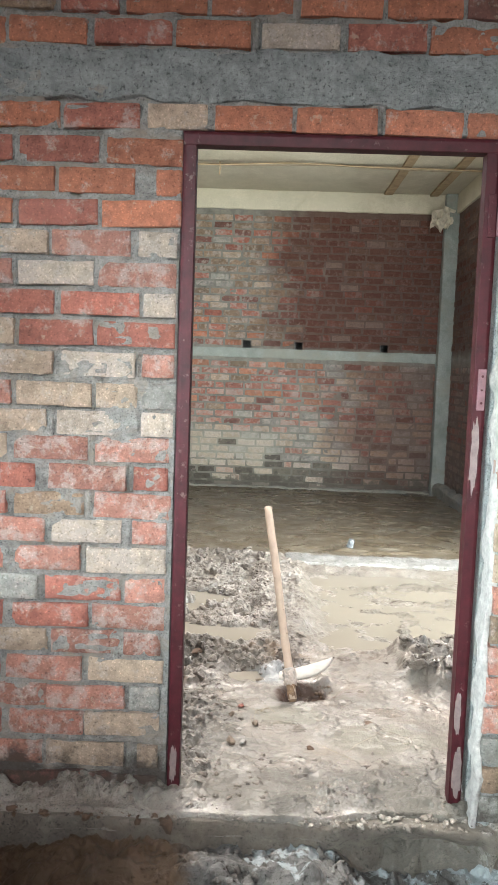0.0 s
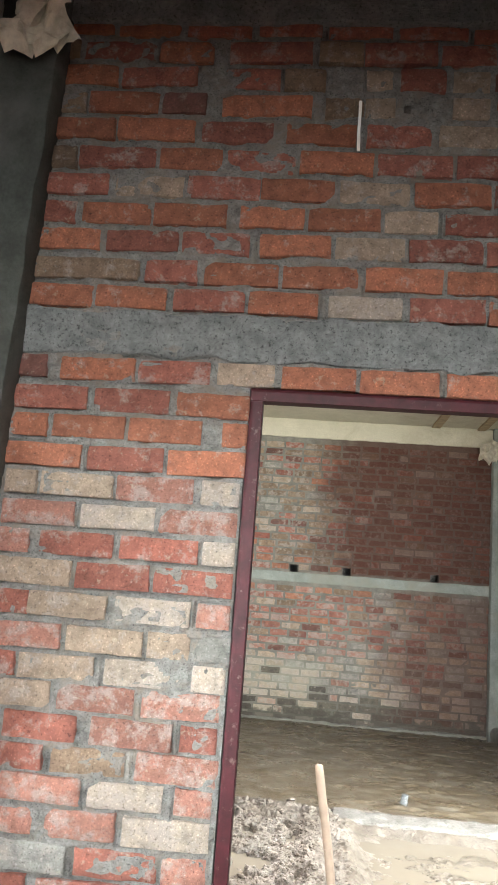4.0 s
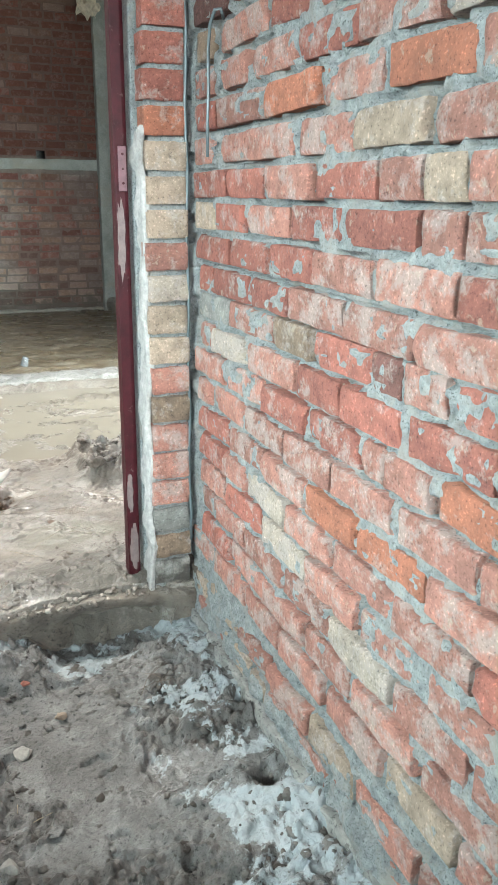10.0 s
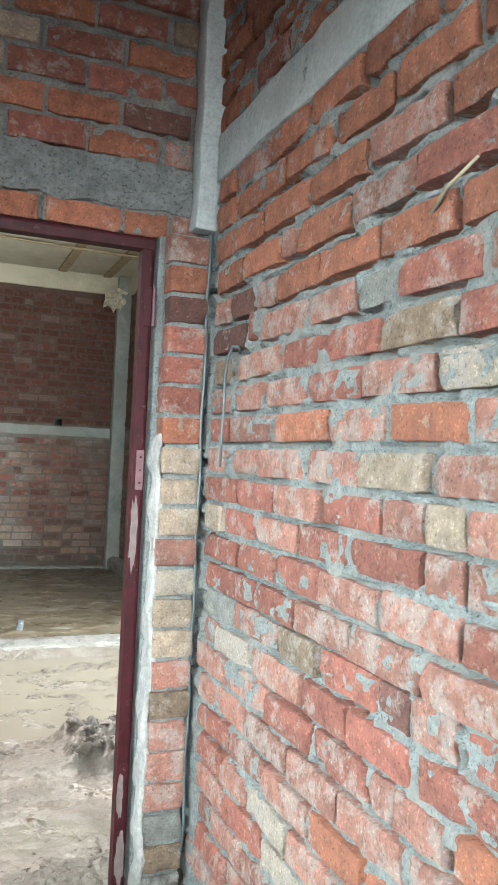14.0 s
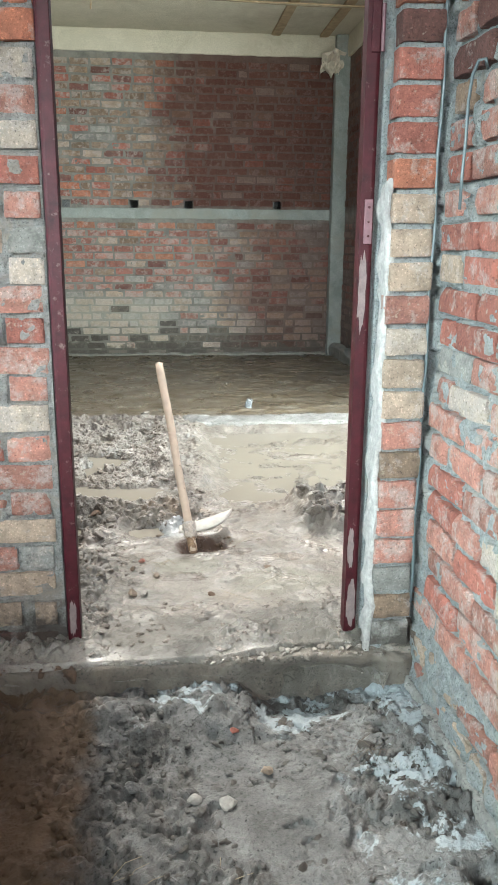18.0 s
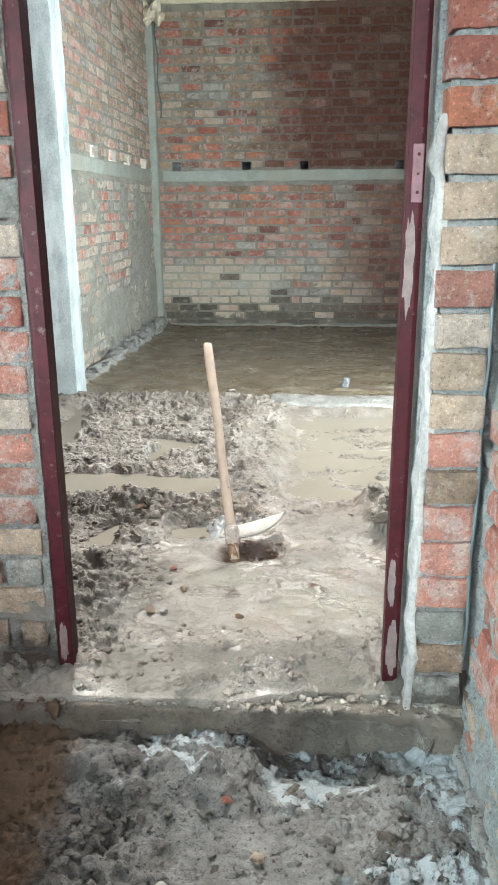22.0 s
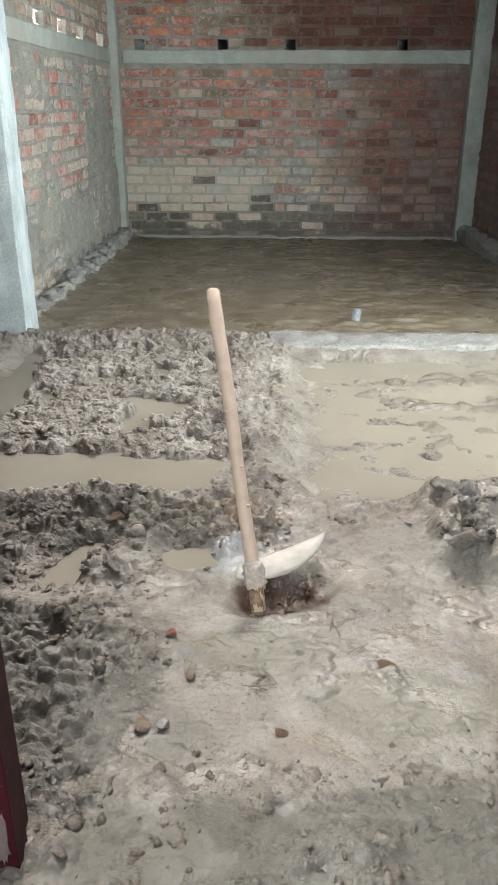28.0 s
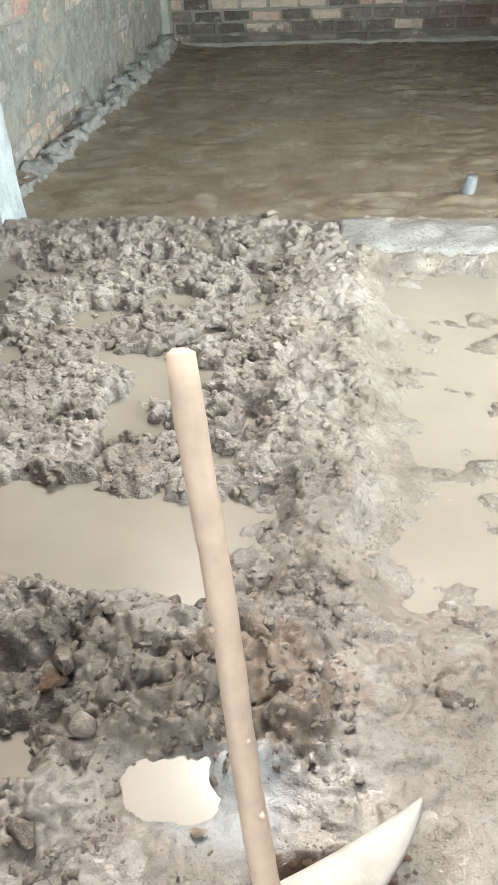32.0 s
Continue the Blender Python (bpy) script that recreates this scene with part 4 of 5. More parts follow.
structure("lintel", block(LEFT, RIGHT - 0.03, -0.004, 0.05, 2.125, 2.27, 0.014, 0.016, 1), CEMENT, "rough grey cement lintel band over the doorway", "lintel")
structure("band_right", block(RIGHT - 0.004, RIGHT + 0.05, -4.2, -0.1, 2.215, 2.36, 0.05, 0.006, 2), CONCRETE, "pale concrete tie band in the brick wall", "tie beam")
structure("band_left", block(LEFT - 0.05, LEFT + 0.002, -0.79, -0.1, 1.62, 1.70, 0.05, 0.006, 2), CEMENT, "grey concrete tie band in the outer wall", "tie beam")
structure("band_back", block(BL + 0.1, BR - 0.1, BY - 0.006, BY + 0.05, 1.508, 1.623, 0.06, 0.008, 3), CONCRETE_OLD, "greenish grey concrete tie band", "tie beam")
structure("band_left_inner", block(BL - 0.05, BL + 0.006, 0.2, BY - 0.1, 1.508, 1.623, 0.08, 0.006, 4), CONCRETE_OLD, "greenish grey concrete tie band", "tie beam")
structure("beam_back", block(BL, BR, BY - 0.03, BY + 0.1, 3.30, TOP, 0.08, 0.008, 5), SLAB, "pale plastered ring beam under the ceiling", "beam")
structure("beam_right", block(BR - 0.03, BR + 0.1, 3.3, BY - 0.03, 3.30, TOP, 0.1, 0.008, 5), SLAB, "pale plastered ring beam under the ceiling", "beam")
structure("beam_left", block(BL - 0.1, BL + 0.03, 3.3, BY - 0.03, 3.30, TOP, 0.1, 0.008, 6), SLAB, "pale plastered ring beam under the ceiling", "beam")
structure("beam_door", block(LEFT, RIGHT, -0.03, 0.1, 3.29, TOP, 0.06, 0.012, 7), CEMENT, "rough grey ring beam above the door wall", "beam")
def leaning(bm, lean, foot):
    """A post cast out of plumb: its open side leans in towards the head."""
    for v in bm.verts:
        if v.co.x > LEFT + 0.05:
            v.co.x += lean * (v.co.z - foot)
    return bm


structure("column_door", leaning(block(LEFT - 0.02, -0.80, -0.105, 0.02, -0.25, 1.67, 0.035, 0.010, 8, 0.012), 0.03, 1.43), COLUMN, "grey concrete corner column, darker in its upper part", "column")
# near-black tone: the lack of light up here is put into the colour
structure("column_door_upper", leaning(block(LEFT - 0.02, -0.80, -0.098, 0.02, 1.671, TOP, 0.05, 0.008, 18), 0.03, 1.43), CONCRETE_SHADED, "dark greenish upper part of the corner column, shade in its colour", "column")
structure("column_collar", leaning(block(LEFT - 0.01, -0.797, -0.113, 0.01, 1.62, 1.70, 0.02, 0.014, 19, 0.012), 0.03, 1.43), CEMENT, "rough cement collar where two pours of the column meet", "column")
structure("column_left", block(BL - 0.02, -0.90, 3.19, 3.42, -0.1, TOP, 0.05, 0.006, 9), COLUMN_PALE, "pale concrete column in the side wall", "column")
structure("column_corner_left", block(BL - 0.05, BL + 0.07, BY - 0.12, BY + 0.02, -0.3, TOP, 0.08, 0.006, 10), CONCRETE_OLD, "greenish concrete corner column", "column")
structure("column_corner_right", block(BR - 0.16, BR + 0.05, BY - 0.12, BY + 0.02, -0.3, TOP, 0.08, 0.006, 11), CONCRETE_OLD, "grey concrete corner column", "column")
structure("ledge_first_room", block(LEFT - 0.01, LEFT + 0.12, -2.6, -0.19, -0.34, -0.02, 0.02, 0.028, 61, 0.03), EARTH, "crumbling earth ledge at the outer wall's foot", "ledge")
structure("column_strip", block(1.0, RIGHT + 0.02, -0.085, 0.0, 2.07, TOP, 0.05, 0.008, 12), CONCRETE, "narrow concrete corner strip above the lintel", "column")
structure("ceiling", block(BL - 0.1, BR + 0.1, 5.15, BY + 0.1, TOP, TOP + 0.15, 0, 0), SLAB, "cream concrete ceiling slab with formwork marks", "ceiling")
structure("ceiling_first_room", block(LEFT - 0.1, RIGHT + 0.1, BACK - 0.1, 0.0, TOP, TOP + 0.15, 0, 0), CEMENT, "rough grey concrete ceiling slab", "ceiling")

# ---- grounds ----


def yard_ground(x, y):
    return -0.45 + 0.0 * x


# glowing plane added outside so the wall openings show white daylight
GLOW = bpy.data.materials.new("opening_glow")
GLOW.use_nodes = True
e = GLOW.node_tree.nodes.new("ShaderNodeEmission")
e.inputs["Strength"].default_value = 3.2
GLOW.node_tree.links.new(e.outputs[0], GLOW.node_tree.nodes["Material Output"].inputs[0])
tagged(mesh_ob("backdrop", [(-6, -12, -0.4), (-6, 16, -0.4), (-6, 16, 5), (-6, -12, 5)], [(0, 1, 2, 3)], GLOW), "glowing plane standing in for daylight outside the wall openings", "backdrop", kind="structure")
sheet("ground", -150, 150, -150, 150, 10.0, yard_ground, MUD, "bare earth yard round the building", "ground")


def crumb_patch(x, y):
    return soft(fbm(x, y, 3.5, 9, 5), 0.0, 0.06)


def heap(x, y, seed, fine=1.0):
    """Turned-over mud: rounded lumps of several sizes piled on one another, with creases between."""
    wx, wy = x + 0.05 * fbm(x, y, 20, seed + 50, 4, 0.65), y + 0.05 * fbm(x, y, 20, seed + 51, 4, 0.65)
    return 0.020 * clods(wx, wy, 11, seed, 0.6) + 0.020 * clods(wx, wy, 24, seed + 11, 0.7) + 0.014 * fine * clods(wx, wy, 40, seed + 22, 0.75) + 0.022 * np.abs(fbm(wx, wy, 24, seed + 33, 4, 0.65))


def near_ground(x, y):
    wx, wy = x + 0.05 * fbm(x, y, 9, 50), y + 0.05 * fbm(x, y, 9, 51)
    h = -0.165 + 0.018 * fbm(x, y, 3, 1) + 0.012 * fbm(x, y, 9, 2, 5, 0.6) - 0.014 * soft(fbm(wx, wy, 15, 69, 4, 0.6), 0.15, 0.21)
    patch = crumb_patch(x, y) * (0.25 + 0.75 * soft(x, -0.15, 0.12))
    h = h + patch * (1.05 * heap(x, y, 3, 1.5) - 0.020)
    h = h + 0.010 * clods(x, y, 26, 80, 0.16) + 0.006 * clods(x, y, 52, 88, 0.2)
    h = h + 0.07 * soft(x, 0.72, 1.05) * (0.55 + fbm(x, y, 7, 30)) + 0.9 * soft(x, 0.55, 0.8) * soft(fbm(wx, wy, 5, 38, 4), -0.04, 0.08) * heap(x, y, 130)
    h = h - 0.05 * (1 - soft(x, -0.55, -0.1)) * soft(y, -1.4, -0.5)
    under_kerb = soft(y, -0.50, -0.18)
    h = h + under_kerb * ((0.085 - 0.075 * soft(x, 0.45, 0.6)) * (1 + 1.5 * fbm(x, y, 7, 84, 5)) + (0.7 - 0.4 * soft(x, 0.45, 0.6)) * heap(x, y, 160) - 0.006) - 0.03 * soft(x, 0.5, 0.6) * (1 - soft(x, 0.9, 1.0)) * soft(y, -0.25, -0.14)
    return h - 0.09 * np.exp(-((x - 0.98) ** 2 + (y + 0.9) ** 2) / 0.0012)


def near_rough(x, y):
    return crumb_patch(x, y) + 0.6 * (value_noise(x * 70, y * 70, 91) - 0.5)


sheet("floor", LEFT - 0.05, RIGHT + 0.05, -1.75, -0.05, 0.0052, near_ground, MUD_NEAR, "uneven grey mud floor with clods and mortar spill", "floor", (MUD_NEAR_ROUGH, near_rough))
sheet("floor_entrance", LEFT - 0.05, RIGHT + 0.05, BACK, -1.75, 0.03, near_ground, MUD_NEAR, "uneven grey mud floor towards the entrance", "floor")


def room_ground(x, y):
    ex, ey = x + 0.16 * fbm(x, y, 4, 54, 3), y + 0.16 * fbm(x, y, 4, 55, 3)
    mx, my = x + 0.42 * fbm(x, y, 3.4, 65, 5, 0.6), y + 0.42 * fbm(x, y, 3.4, 66, 5, 0.6)
    h = 0.020 * fbm(x, y, 2.5, 21) + 0.012 * np.abs(fbm(x, y, 9, 22, 5, 0.6))
    # turned-over patch with its pool, in a shallow puddle
    rough = zone(mx, my, -0.70, 0.26, 1.72, 3.02, 0.05)
    pool = zone(mx, my, -0.20, 0.10, 2.10, 2.32, 0.03)
    low = 0.045 * soft(fbm(x, y, 7, 56, 4), 0.07, 0.15)
    h = h + rough * (0.95 * heap(x, y, 23) - 0.012 - low) - pool * 0.06
    wetland = zone(ex, ey, -0.86, 0.30, 1.42, 3.0, 0.04)
    h = h - wetland * (1 - rough) * 0.052 * (1 - 0.9 * zone(ex, ey, 0.08, 0.6, 1.74, 3.2, 0.06))
    # pale trodden bank, its edge sharp towards the trench
    bx = x + 0.13 * fbm(x, y, 5, 57, 5, 0.62)
    bank = soft(bx, 0.16, 0.26) * (1 - soft(bx, 0.46, 0.55)) * zone(x, y, -2, 2, 1.34, 3.08, 0.05)
    h = h + bank * (0.016 + 0.85 * heap(x, y, 64) + 0.02 * fbm(x, y, 6, 73, 4))
    # ridge of dark clods
    h = h + zone(ex, ey, -1.1, 0.46, 1.06, 1.36, 0.05) * (1.5 * heap(x, y, 26) + 0.025 * soft(fbm(x, y, 7, 27, 3), -0.05, 0.12) - 0.006)
    # trench with thin islands of silt
    streak = fbm(x * 0.55, y * 1.7, 3.6, 28, 6, 0.62)
    trench = soft(bx, 0.47, 0.64) * zone(ex, ey, -2, 2.6, 1.38, 3.0, 0.09)
    h = h - trench * (0.056 - 0.060 * streak - 0.035 * fbm(x * 0.8, y, 15, 72, 4, 0.6))
    h = h + zone(ex, ey, 0.50, 2.5, 1.16, 1.36, 0.05) * (0.75 * heap(x, y, 29) - 0.004)
    h = h + zone(ex, ey, 0.90, 1.6, 0.96, 1.42, 0.06) * (0.05 + 1.8 * heap(x, y, 31))
    # kicked-up clods beside the jamb and on the threshold
    left = (1 - soft(ex, -0.18, 0.18)) * (1 - soft(y, 0.95, 1.1))
    h = h + left * (1.55 * heap(x, y, 33, 1.4) * soft(fbm(x, y, 5, 75, 4), -0.16, 0.02) - 0.004)
    h = h + zone(ex, ey, -0.1, 1.0, -0.3, 0.24, 0.06) * 0.65 * heap(x, y, 35) * soft(fbm(x, y, 5, 77), -0.06, 0.05)
    # smeared middle: footprints, thin flaps and scattered crumbs
    h = h + 0.004 * soft(fbm(x * 0.7, y * 1.4, 7, 86, 6, 0.65), 0.02, 0.08) + 0.35 * heap(x, y, 36) * soft(fbm(x, y, 6, 87, 5, 0.65), 0.09, 0.15)
    h = h - 0.008 * soft(fbm(x, y, 3.3, 93, 6, 0.6), 0.04, 0.22) + 0.012 * fbm(x, y, 11, 94, 6, 0.65)
    h = h + zone(x, y, -1.1, 0.4, 3.02, 3.30, 0.04) * (0.01 + 1.1 * heap(x, y, 37)) - zone(x, y, 0.5, 2.6, 3.06, 3.26, 0.02) * 0.03
    h = h + zone(ex * 0.25 + x * 0.75, y, -1.2, -0.82, 1.5, 3.1, 0.015) * (0.012 + 0.7 * heap(x, y, 97) * soft(fbm(x, y, 5, 98, 4), -0.1, 0.08))
    for px, py, pr in ((-0.12, 1.04, 0.05), (-0.19, 0.95, 0.06), (0.15, 1.03, 0.075)):
        h = h - 0.062 * np.exp(-((ex - px) ** 2 + (ey - py) ** 2) / (pr * pr))
    gap = soft(x, 0.42, 0.66) * (1 - soft(x, 0.93, 0.99))
    lip = y - gap * (0.05 + 0.03 * fbm(x, y, 12, 95, 4)) - 0.012 * fbm(x, y, 9, 96, 4)
    edge = 1 - soft(lip, -0.10, -0.03)
    h = h * (1 - 0.8 * edge) - 0.004 * edge - (0.06 + 0.16 * gap) * (1 - soft(lip, -0.122, -0.104))
    hx, hy = (x - 0.455) * 0.88 + (y - 0.845) * 0.47, (y - 0.845) * 0.88 - (x - 0.455) * 0.47
    dig = np.exp(-((hx / 0.15) ** 2 + (hy / 0.072) ** 2) ** 2)
    return h - dig * (0.07 - 0.03 * fbm(x, y, 30, 68, 4))


def churned(x, y):
    """Where the mud is crumbly rather than smeared smooth."""
    ex, ey = x + 0.2 * fbm(x, y, 6, 81, 4), y + 0.2 * fbm(x, y, 6, 82, 4)
    smooth = np.maximum(zone(ex, ey, 0.12, 1.2, 0.22, 1.30, 0.10), soft(fbm(x, y, 5, 83, 4), 0.02, 0.10) * zone(x, y, -0.2, 2.0, -0.2, 3.1))
    return 1 - smooth + 0.8 * (value_noise(x * 60, y * 60, 92) - 0.5)


def far_ground(x, y):
    return -0.015 - 0.1 * (y - 3.3) / 4.0 + 0.02 * fbm(x, y * 1.3, 3, 41) + 0.022 * np.maximum(0, fbm(x * 0.6, y * 1.0, 3.4, 45, 6, 0.6)) * soft(y, 3.4, 4.2) + 0.006 * soft(fbm(x * 0.7, y * 1.2, 6, 46, 6), 0.08, 0.13) + 0.010 * soft(fbm(x * 0.6, y * 1.5, 5, 47, 6, 0.65), 0.05, 0.09) * soft(fbm(x, y, 1.2, 48, 2), -0.05, 0.1) + 0.007 * fbm(x, y, 14, 42, 5) + 0.06 * (1 - soft(x, BL, BL + 0.22)) * (0.6 + fbm(x, y, 6, 43))


sheet("floor_inner", BL - 0.05, 1.05, -0.125, 3.36, 0.0050, room_ground, MUD, "wet churned mud floor with clods and puddles", "floor", (MUD_ROUGH, churned))
sheet("floor_trench_side", 1.05, BR + 0.05, -0.125, 3.36, 0.011, room_ground, MUD, "wet mud floor beside the yard doorway", "floor")
sheet("floor_far", BL - 0.05, BR + 0.05, 3.355, BY + 0.05, 0.018, far_ground, MUD_FAR, "smooth wet brown mud floor", "floor")


def threshold_mesh():
    """A cement kerb under the doorway: straight arris, broken away near the right wall."""
    bm = block(-0.86, RIGHT, -0.125, 0.10, -0.34, -0.022, 0.022, 0.010, 21, 0.012)
    for v in bm.verts:
        if v.co.y < -0.05:
            gap = float(soft(np.array(v.co.x), 0.42, 0.66) * (1 - soft(np.array(v.co.x), 0.93, 0.99)))
            low = float(1 - soft(np.array(v.co.z), -0.10, -0.04))
            v.co.y += gap * (0.05 * low + 0.02 + 0.02 * noise.noise(v.co * 14))
        v.co.z += 0.008 * noise.noise(v.co * 11)
    return bm


structure("threshold", threshold_mesh(), KERB, "worn muddy cement kerb under the doorway, broken at one end", "threshold")


def puddle(name, x0, x1, y0, y1, z, label):
    bm = bmesh.new()
    bmesh.ops.create_grid(bm, x_segments=2, y_segments=2, size=0.5)
    for v in bm.verts:
        v.co = Vector(((x0 + x1) / 2 + v.co.x * (x1 - x0), (y0 + y1) / 2 + v.co.y * (y1 - y0), z))
    return structure(name, bm, WATER, label, "water")


puddle("water_left", BL, 0.30, 1.28, 3.02, -0.027, "shallow puddle of beige muddy water")
puddle("water_trench", 0.45, BR, 1.34, 3.04, -0.046, "muddy water standing in a shallow trench")

puddle("water_holes", BL, 0.30, 0.86, 1.30, -0.017, "small puddles between the clods")

# ---- loose clods: countless lumps pressed into the mud ----


def lump_templates(count, seed, fineness=2, wild=1.35):
    r = random.Random(seed)
    out = []
    for i in range(count):
        bm = bmesh.new()
        bmesh.ops.create_icosphere(bm, subdivisions=fineness, radius=1.0)
        off = Vector((r.uniform(-50, 50), r.uniform(-50, 50), r.uniform(-50, 50)))
        for v in bm.verts:
            k = 0.95 + wild * (0.6 * noise.noise(v.co * 1.2 + off) + 0.35 * abs(noise.noise(v.co * 2.4 + off)) + 0.25 * noise.noise(v.co * 5.5 + off))
            v.co = v.co * k
        out.append((np.array([v.co[:] for v in bm.verts]), [tuple(v.index for v in f.verts) for f in bm.faces]))
        bm.free()
    return out


LUMPS = lump_templates(14, 5)
CRUMBS = lump_templates(14, 6, 1)


def rock_templates(count, seed):
    """Broken stones: a ball cut by random planes, a little worn."""
    r = random.Random(seed)
    out = []
    for i in range(count):
        bm = bmesh.new()
        bmesh.ops.create_icosphere(bm, subdivisions=3, radius=1.0)
        planes = [(Vector((r.gauss(0, 1), r.gauss(0, 1), r.gauss(0, 1))).normalized(), r.uniform(0.35, 0.7)) for k in range(9)]
        off = Vector((r.uniform(-50, 50), r.uniform(-50, 50), 0))
        for v in bm.verts:
            d = v.co.normalized()
            k = min([1.0] + [c / max(0.05, d.dot(q)) for q, c in planes])
            v.co = d * (k + 0.05 * noise.noise(d * 3 + off) + 0.05 * noise.noise(d * 8 + off))
        out.append((np.array([v.co[:] for v in bm.verts]), [tuple(v.index for v in f.verts) for f in bm.faces]))
        bm.free()
    return out


STONES = rock_templates(10, 9)


def scatter(name, count, x0, x1, y0, y1, smallest, largest, ground, mat, label, seed, where=None, flat=0.6, parent=None):
    """One mesh of many lumps, half sunk in the ground."""
    r = random.Random(seed)
    spots = [(r.uniform(x0, x1), r.uniform(y0, y1)) for i in range(count)]
    if where:
        odds = where(np.array([p[0] for p in spots]), np.array([p[1] for p in spots]))
        spots = [p for p, k in zip(spots, odds) if r.random() < k]
    high = ground(np.array([p[0] for p in spots]), np.array([p[1] for p in spots]))
    verts, faces, n = [], [], 0
    for (x, y), z in zip(spots, high):
        s = smallest + (largest - smallest) * r.random() ** 2.4
        v, f = (LUMPS if s > 0.008 else CRUMBS)[r.randrange(14)]
        m = np.array(Euler((r.uniform(0, 6), r.uniform(0, 6), r.uniform(0, 6))).to_matrix())
        q = ((v * np.array([r.uniform(0.6, 1.5), r.uniform(0.6, 1.2), r.uniform(0.5, 1.0)])) @ m) * s * np.array([1, 1, flat]) + np.array([x, y, z + s * flat * r.uniform(-1.1, -0.3)])
        verts += q.tolist()
        faces += [tuple(n + k for k in t) for t in f]
        n += len(v)
    ob = mesh_ob(name, verts, faces, mat, parent, smooth=True)
    return tagged(ob, label, "mud clods", kind="stuff")


def in_zone(*z):
    return lambda x, y: zone(x, y, *z, 0.05)


def patchy(seed, scale, lo, hi, least=0.0):
    return lambda x, y: least + (1 - least) * soft(fbm(x, y, scale, seed, 4), lo, hi)


# second room: turned-over patch, ridge, bank, heap, jamb side, threshold, trench edge, far ridge
scatter("mud_clods", 8000, -0.74, 0.30, 1.60, 3.05, 0.003, 0.016, room_ground, MUD_CLOD, "small wet clods of churned mud", 1, lambda x, y: (room_ground(x, y) > -0.020) * (0.35 + 0.65 * soft(fbm(x, y, 6, 18, 4), -0.12, 0.06)))
scatter("mud_clods", 1700, -0.95, 0.48, 1.03, 1.40, 0.003, 0.015, room_ground, MUD_WET, "dark wet clods in a ridge", 2, patchy(12, 6, -0.15, 0.0, 0.3))
scatter("mud_clods", 1700, 0.20, 0.52, 1.3, 3.1, 0.003, 0.015, room_ground, MUD_CLOD, "crumbled mud on a low bank", 3, patchy(13, 7, -0.08, 0.06, 0.35))
scatter("mud_clods", 900, 0.86, 1.6, 0.88, 1.45, 0.005, 0.024, room_ground, MUD_WET, "heap of dark mud clods", 4, in_zone(0.93, 1.55, 0.96, 1.42))
scatter("mud_clods", 4800, -0.7, 0.26, -0.05, 1.05, 0.002, 0.015, room_ground, MUD_WET, "dark wet clods beside the doorway", 5, lambda x, y: (1 - soft(x + 0.2 * fbm(x, y, 5, 15), 0.02, 0.2)) * soft(fbm(x, y, 5, 14, 4), -0.10, 0.06))
scatter("mud_clods", 700, 0.0, 0.98, -0.08, 0.30, 0.003, 0.015, room_ground, MUD_WET, "dark crumbs of mud on the threshold", 6, patchy(16, 6, -0.05, 0.08, 0.1))
scatter("mud_clods", 2200, 0.05, 1.0, 0.1, 1.2, 0.0010, 0.006, room_ground, MUD_WET, "crumbs of mud", 7, patchy(19, 7, 0.0, 0.10, 0.12))
scatter("mud_clods", 380, 0.45, 2.4, 1.18, 1.44, 0.004, 0.020, room_ground, MUD_WET, "wet clods on the trench edge", 8, patchy(20, 6, -0.08, 0.05, 0.2))
scatter("mud_clods", 320, -1.0, 0.4, 3.02, 3.36, 0.004, 0.022, room_ground, MUD_CLOD, "clods along the ridge", 9)
scatter("mud_clods", 260, 0.0, 0.98, -0.02, 1.15, 0.004, 0.018, room_ground, MUD_WET, "dark wet clods strewn over pale mud", 14, patchy(17, 3.2, 0.02, 0.10, 0.08))
scatter("mud_clods", 360, 0.55, 2.2, 1.5, 2.95, 0.003, 0.011, room_ground, MUD_CLOD, "crumbs on the silt of the trench", 22, lambda x, y: room_ground(x, y) > -0.05)
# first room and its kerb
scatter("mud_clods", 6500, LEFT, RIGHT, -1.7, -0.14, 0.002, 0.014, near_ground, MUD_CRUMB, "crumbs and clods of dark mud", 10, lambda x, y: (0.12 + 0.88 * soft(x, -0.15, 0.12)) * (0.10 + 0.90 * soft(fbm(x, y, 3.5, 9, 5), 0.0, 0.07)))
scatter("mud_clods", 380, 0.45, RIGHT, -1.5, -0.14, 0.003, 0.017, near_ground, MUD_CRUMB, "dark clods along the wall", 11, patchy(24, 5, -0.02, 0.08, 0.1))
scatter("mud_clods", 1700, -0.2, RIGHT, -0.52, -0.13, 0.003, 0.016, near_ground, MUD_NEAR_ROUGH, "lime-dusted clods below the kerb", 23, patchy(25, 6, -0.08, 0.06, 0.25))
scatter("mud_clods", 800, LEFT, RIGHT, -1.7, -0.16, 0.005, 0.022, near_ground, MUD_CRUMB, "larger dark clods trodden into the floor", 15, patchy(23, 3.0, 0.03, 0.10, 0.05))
scatter("mortar_droppings", 200, -0.8, 0.02, -0.14, 0.0, 0.005, 0.020, lambda x, y: 0 * x - 0.012, CLAY, "brown crumbs on the kerb below the pier", 12)
scatter("mud_clods", 420, -0.05, 0.98, -0.125, 0.0, 0.002, 0.012, lambda x, y: 0 * x - 0.010, MUD_CLOD, "crumbs of mud trodden on the kerb", 13)

# ---- loose stones and bits, each a thing of its own ----


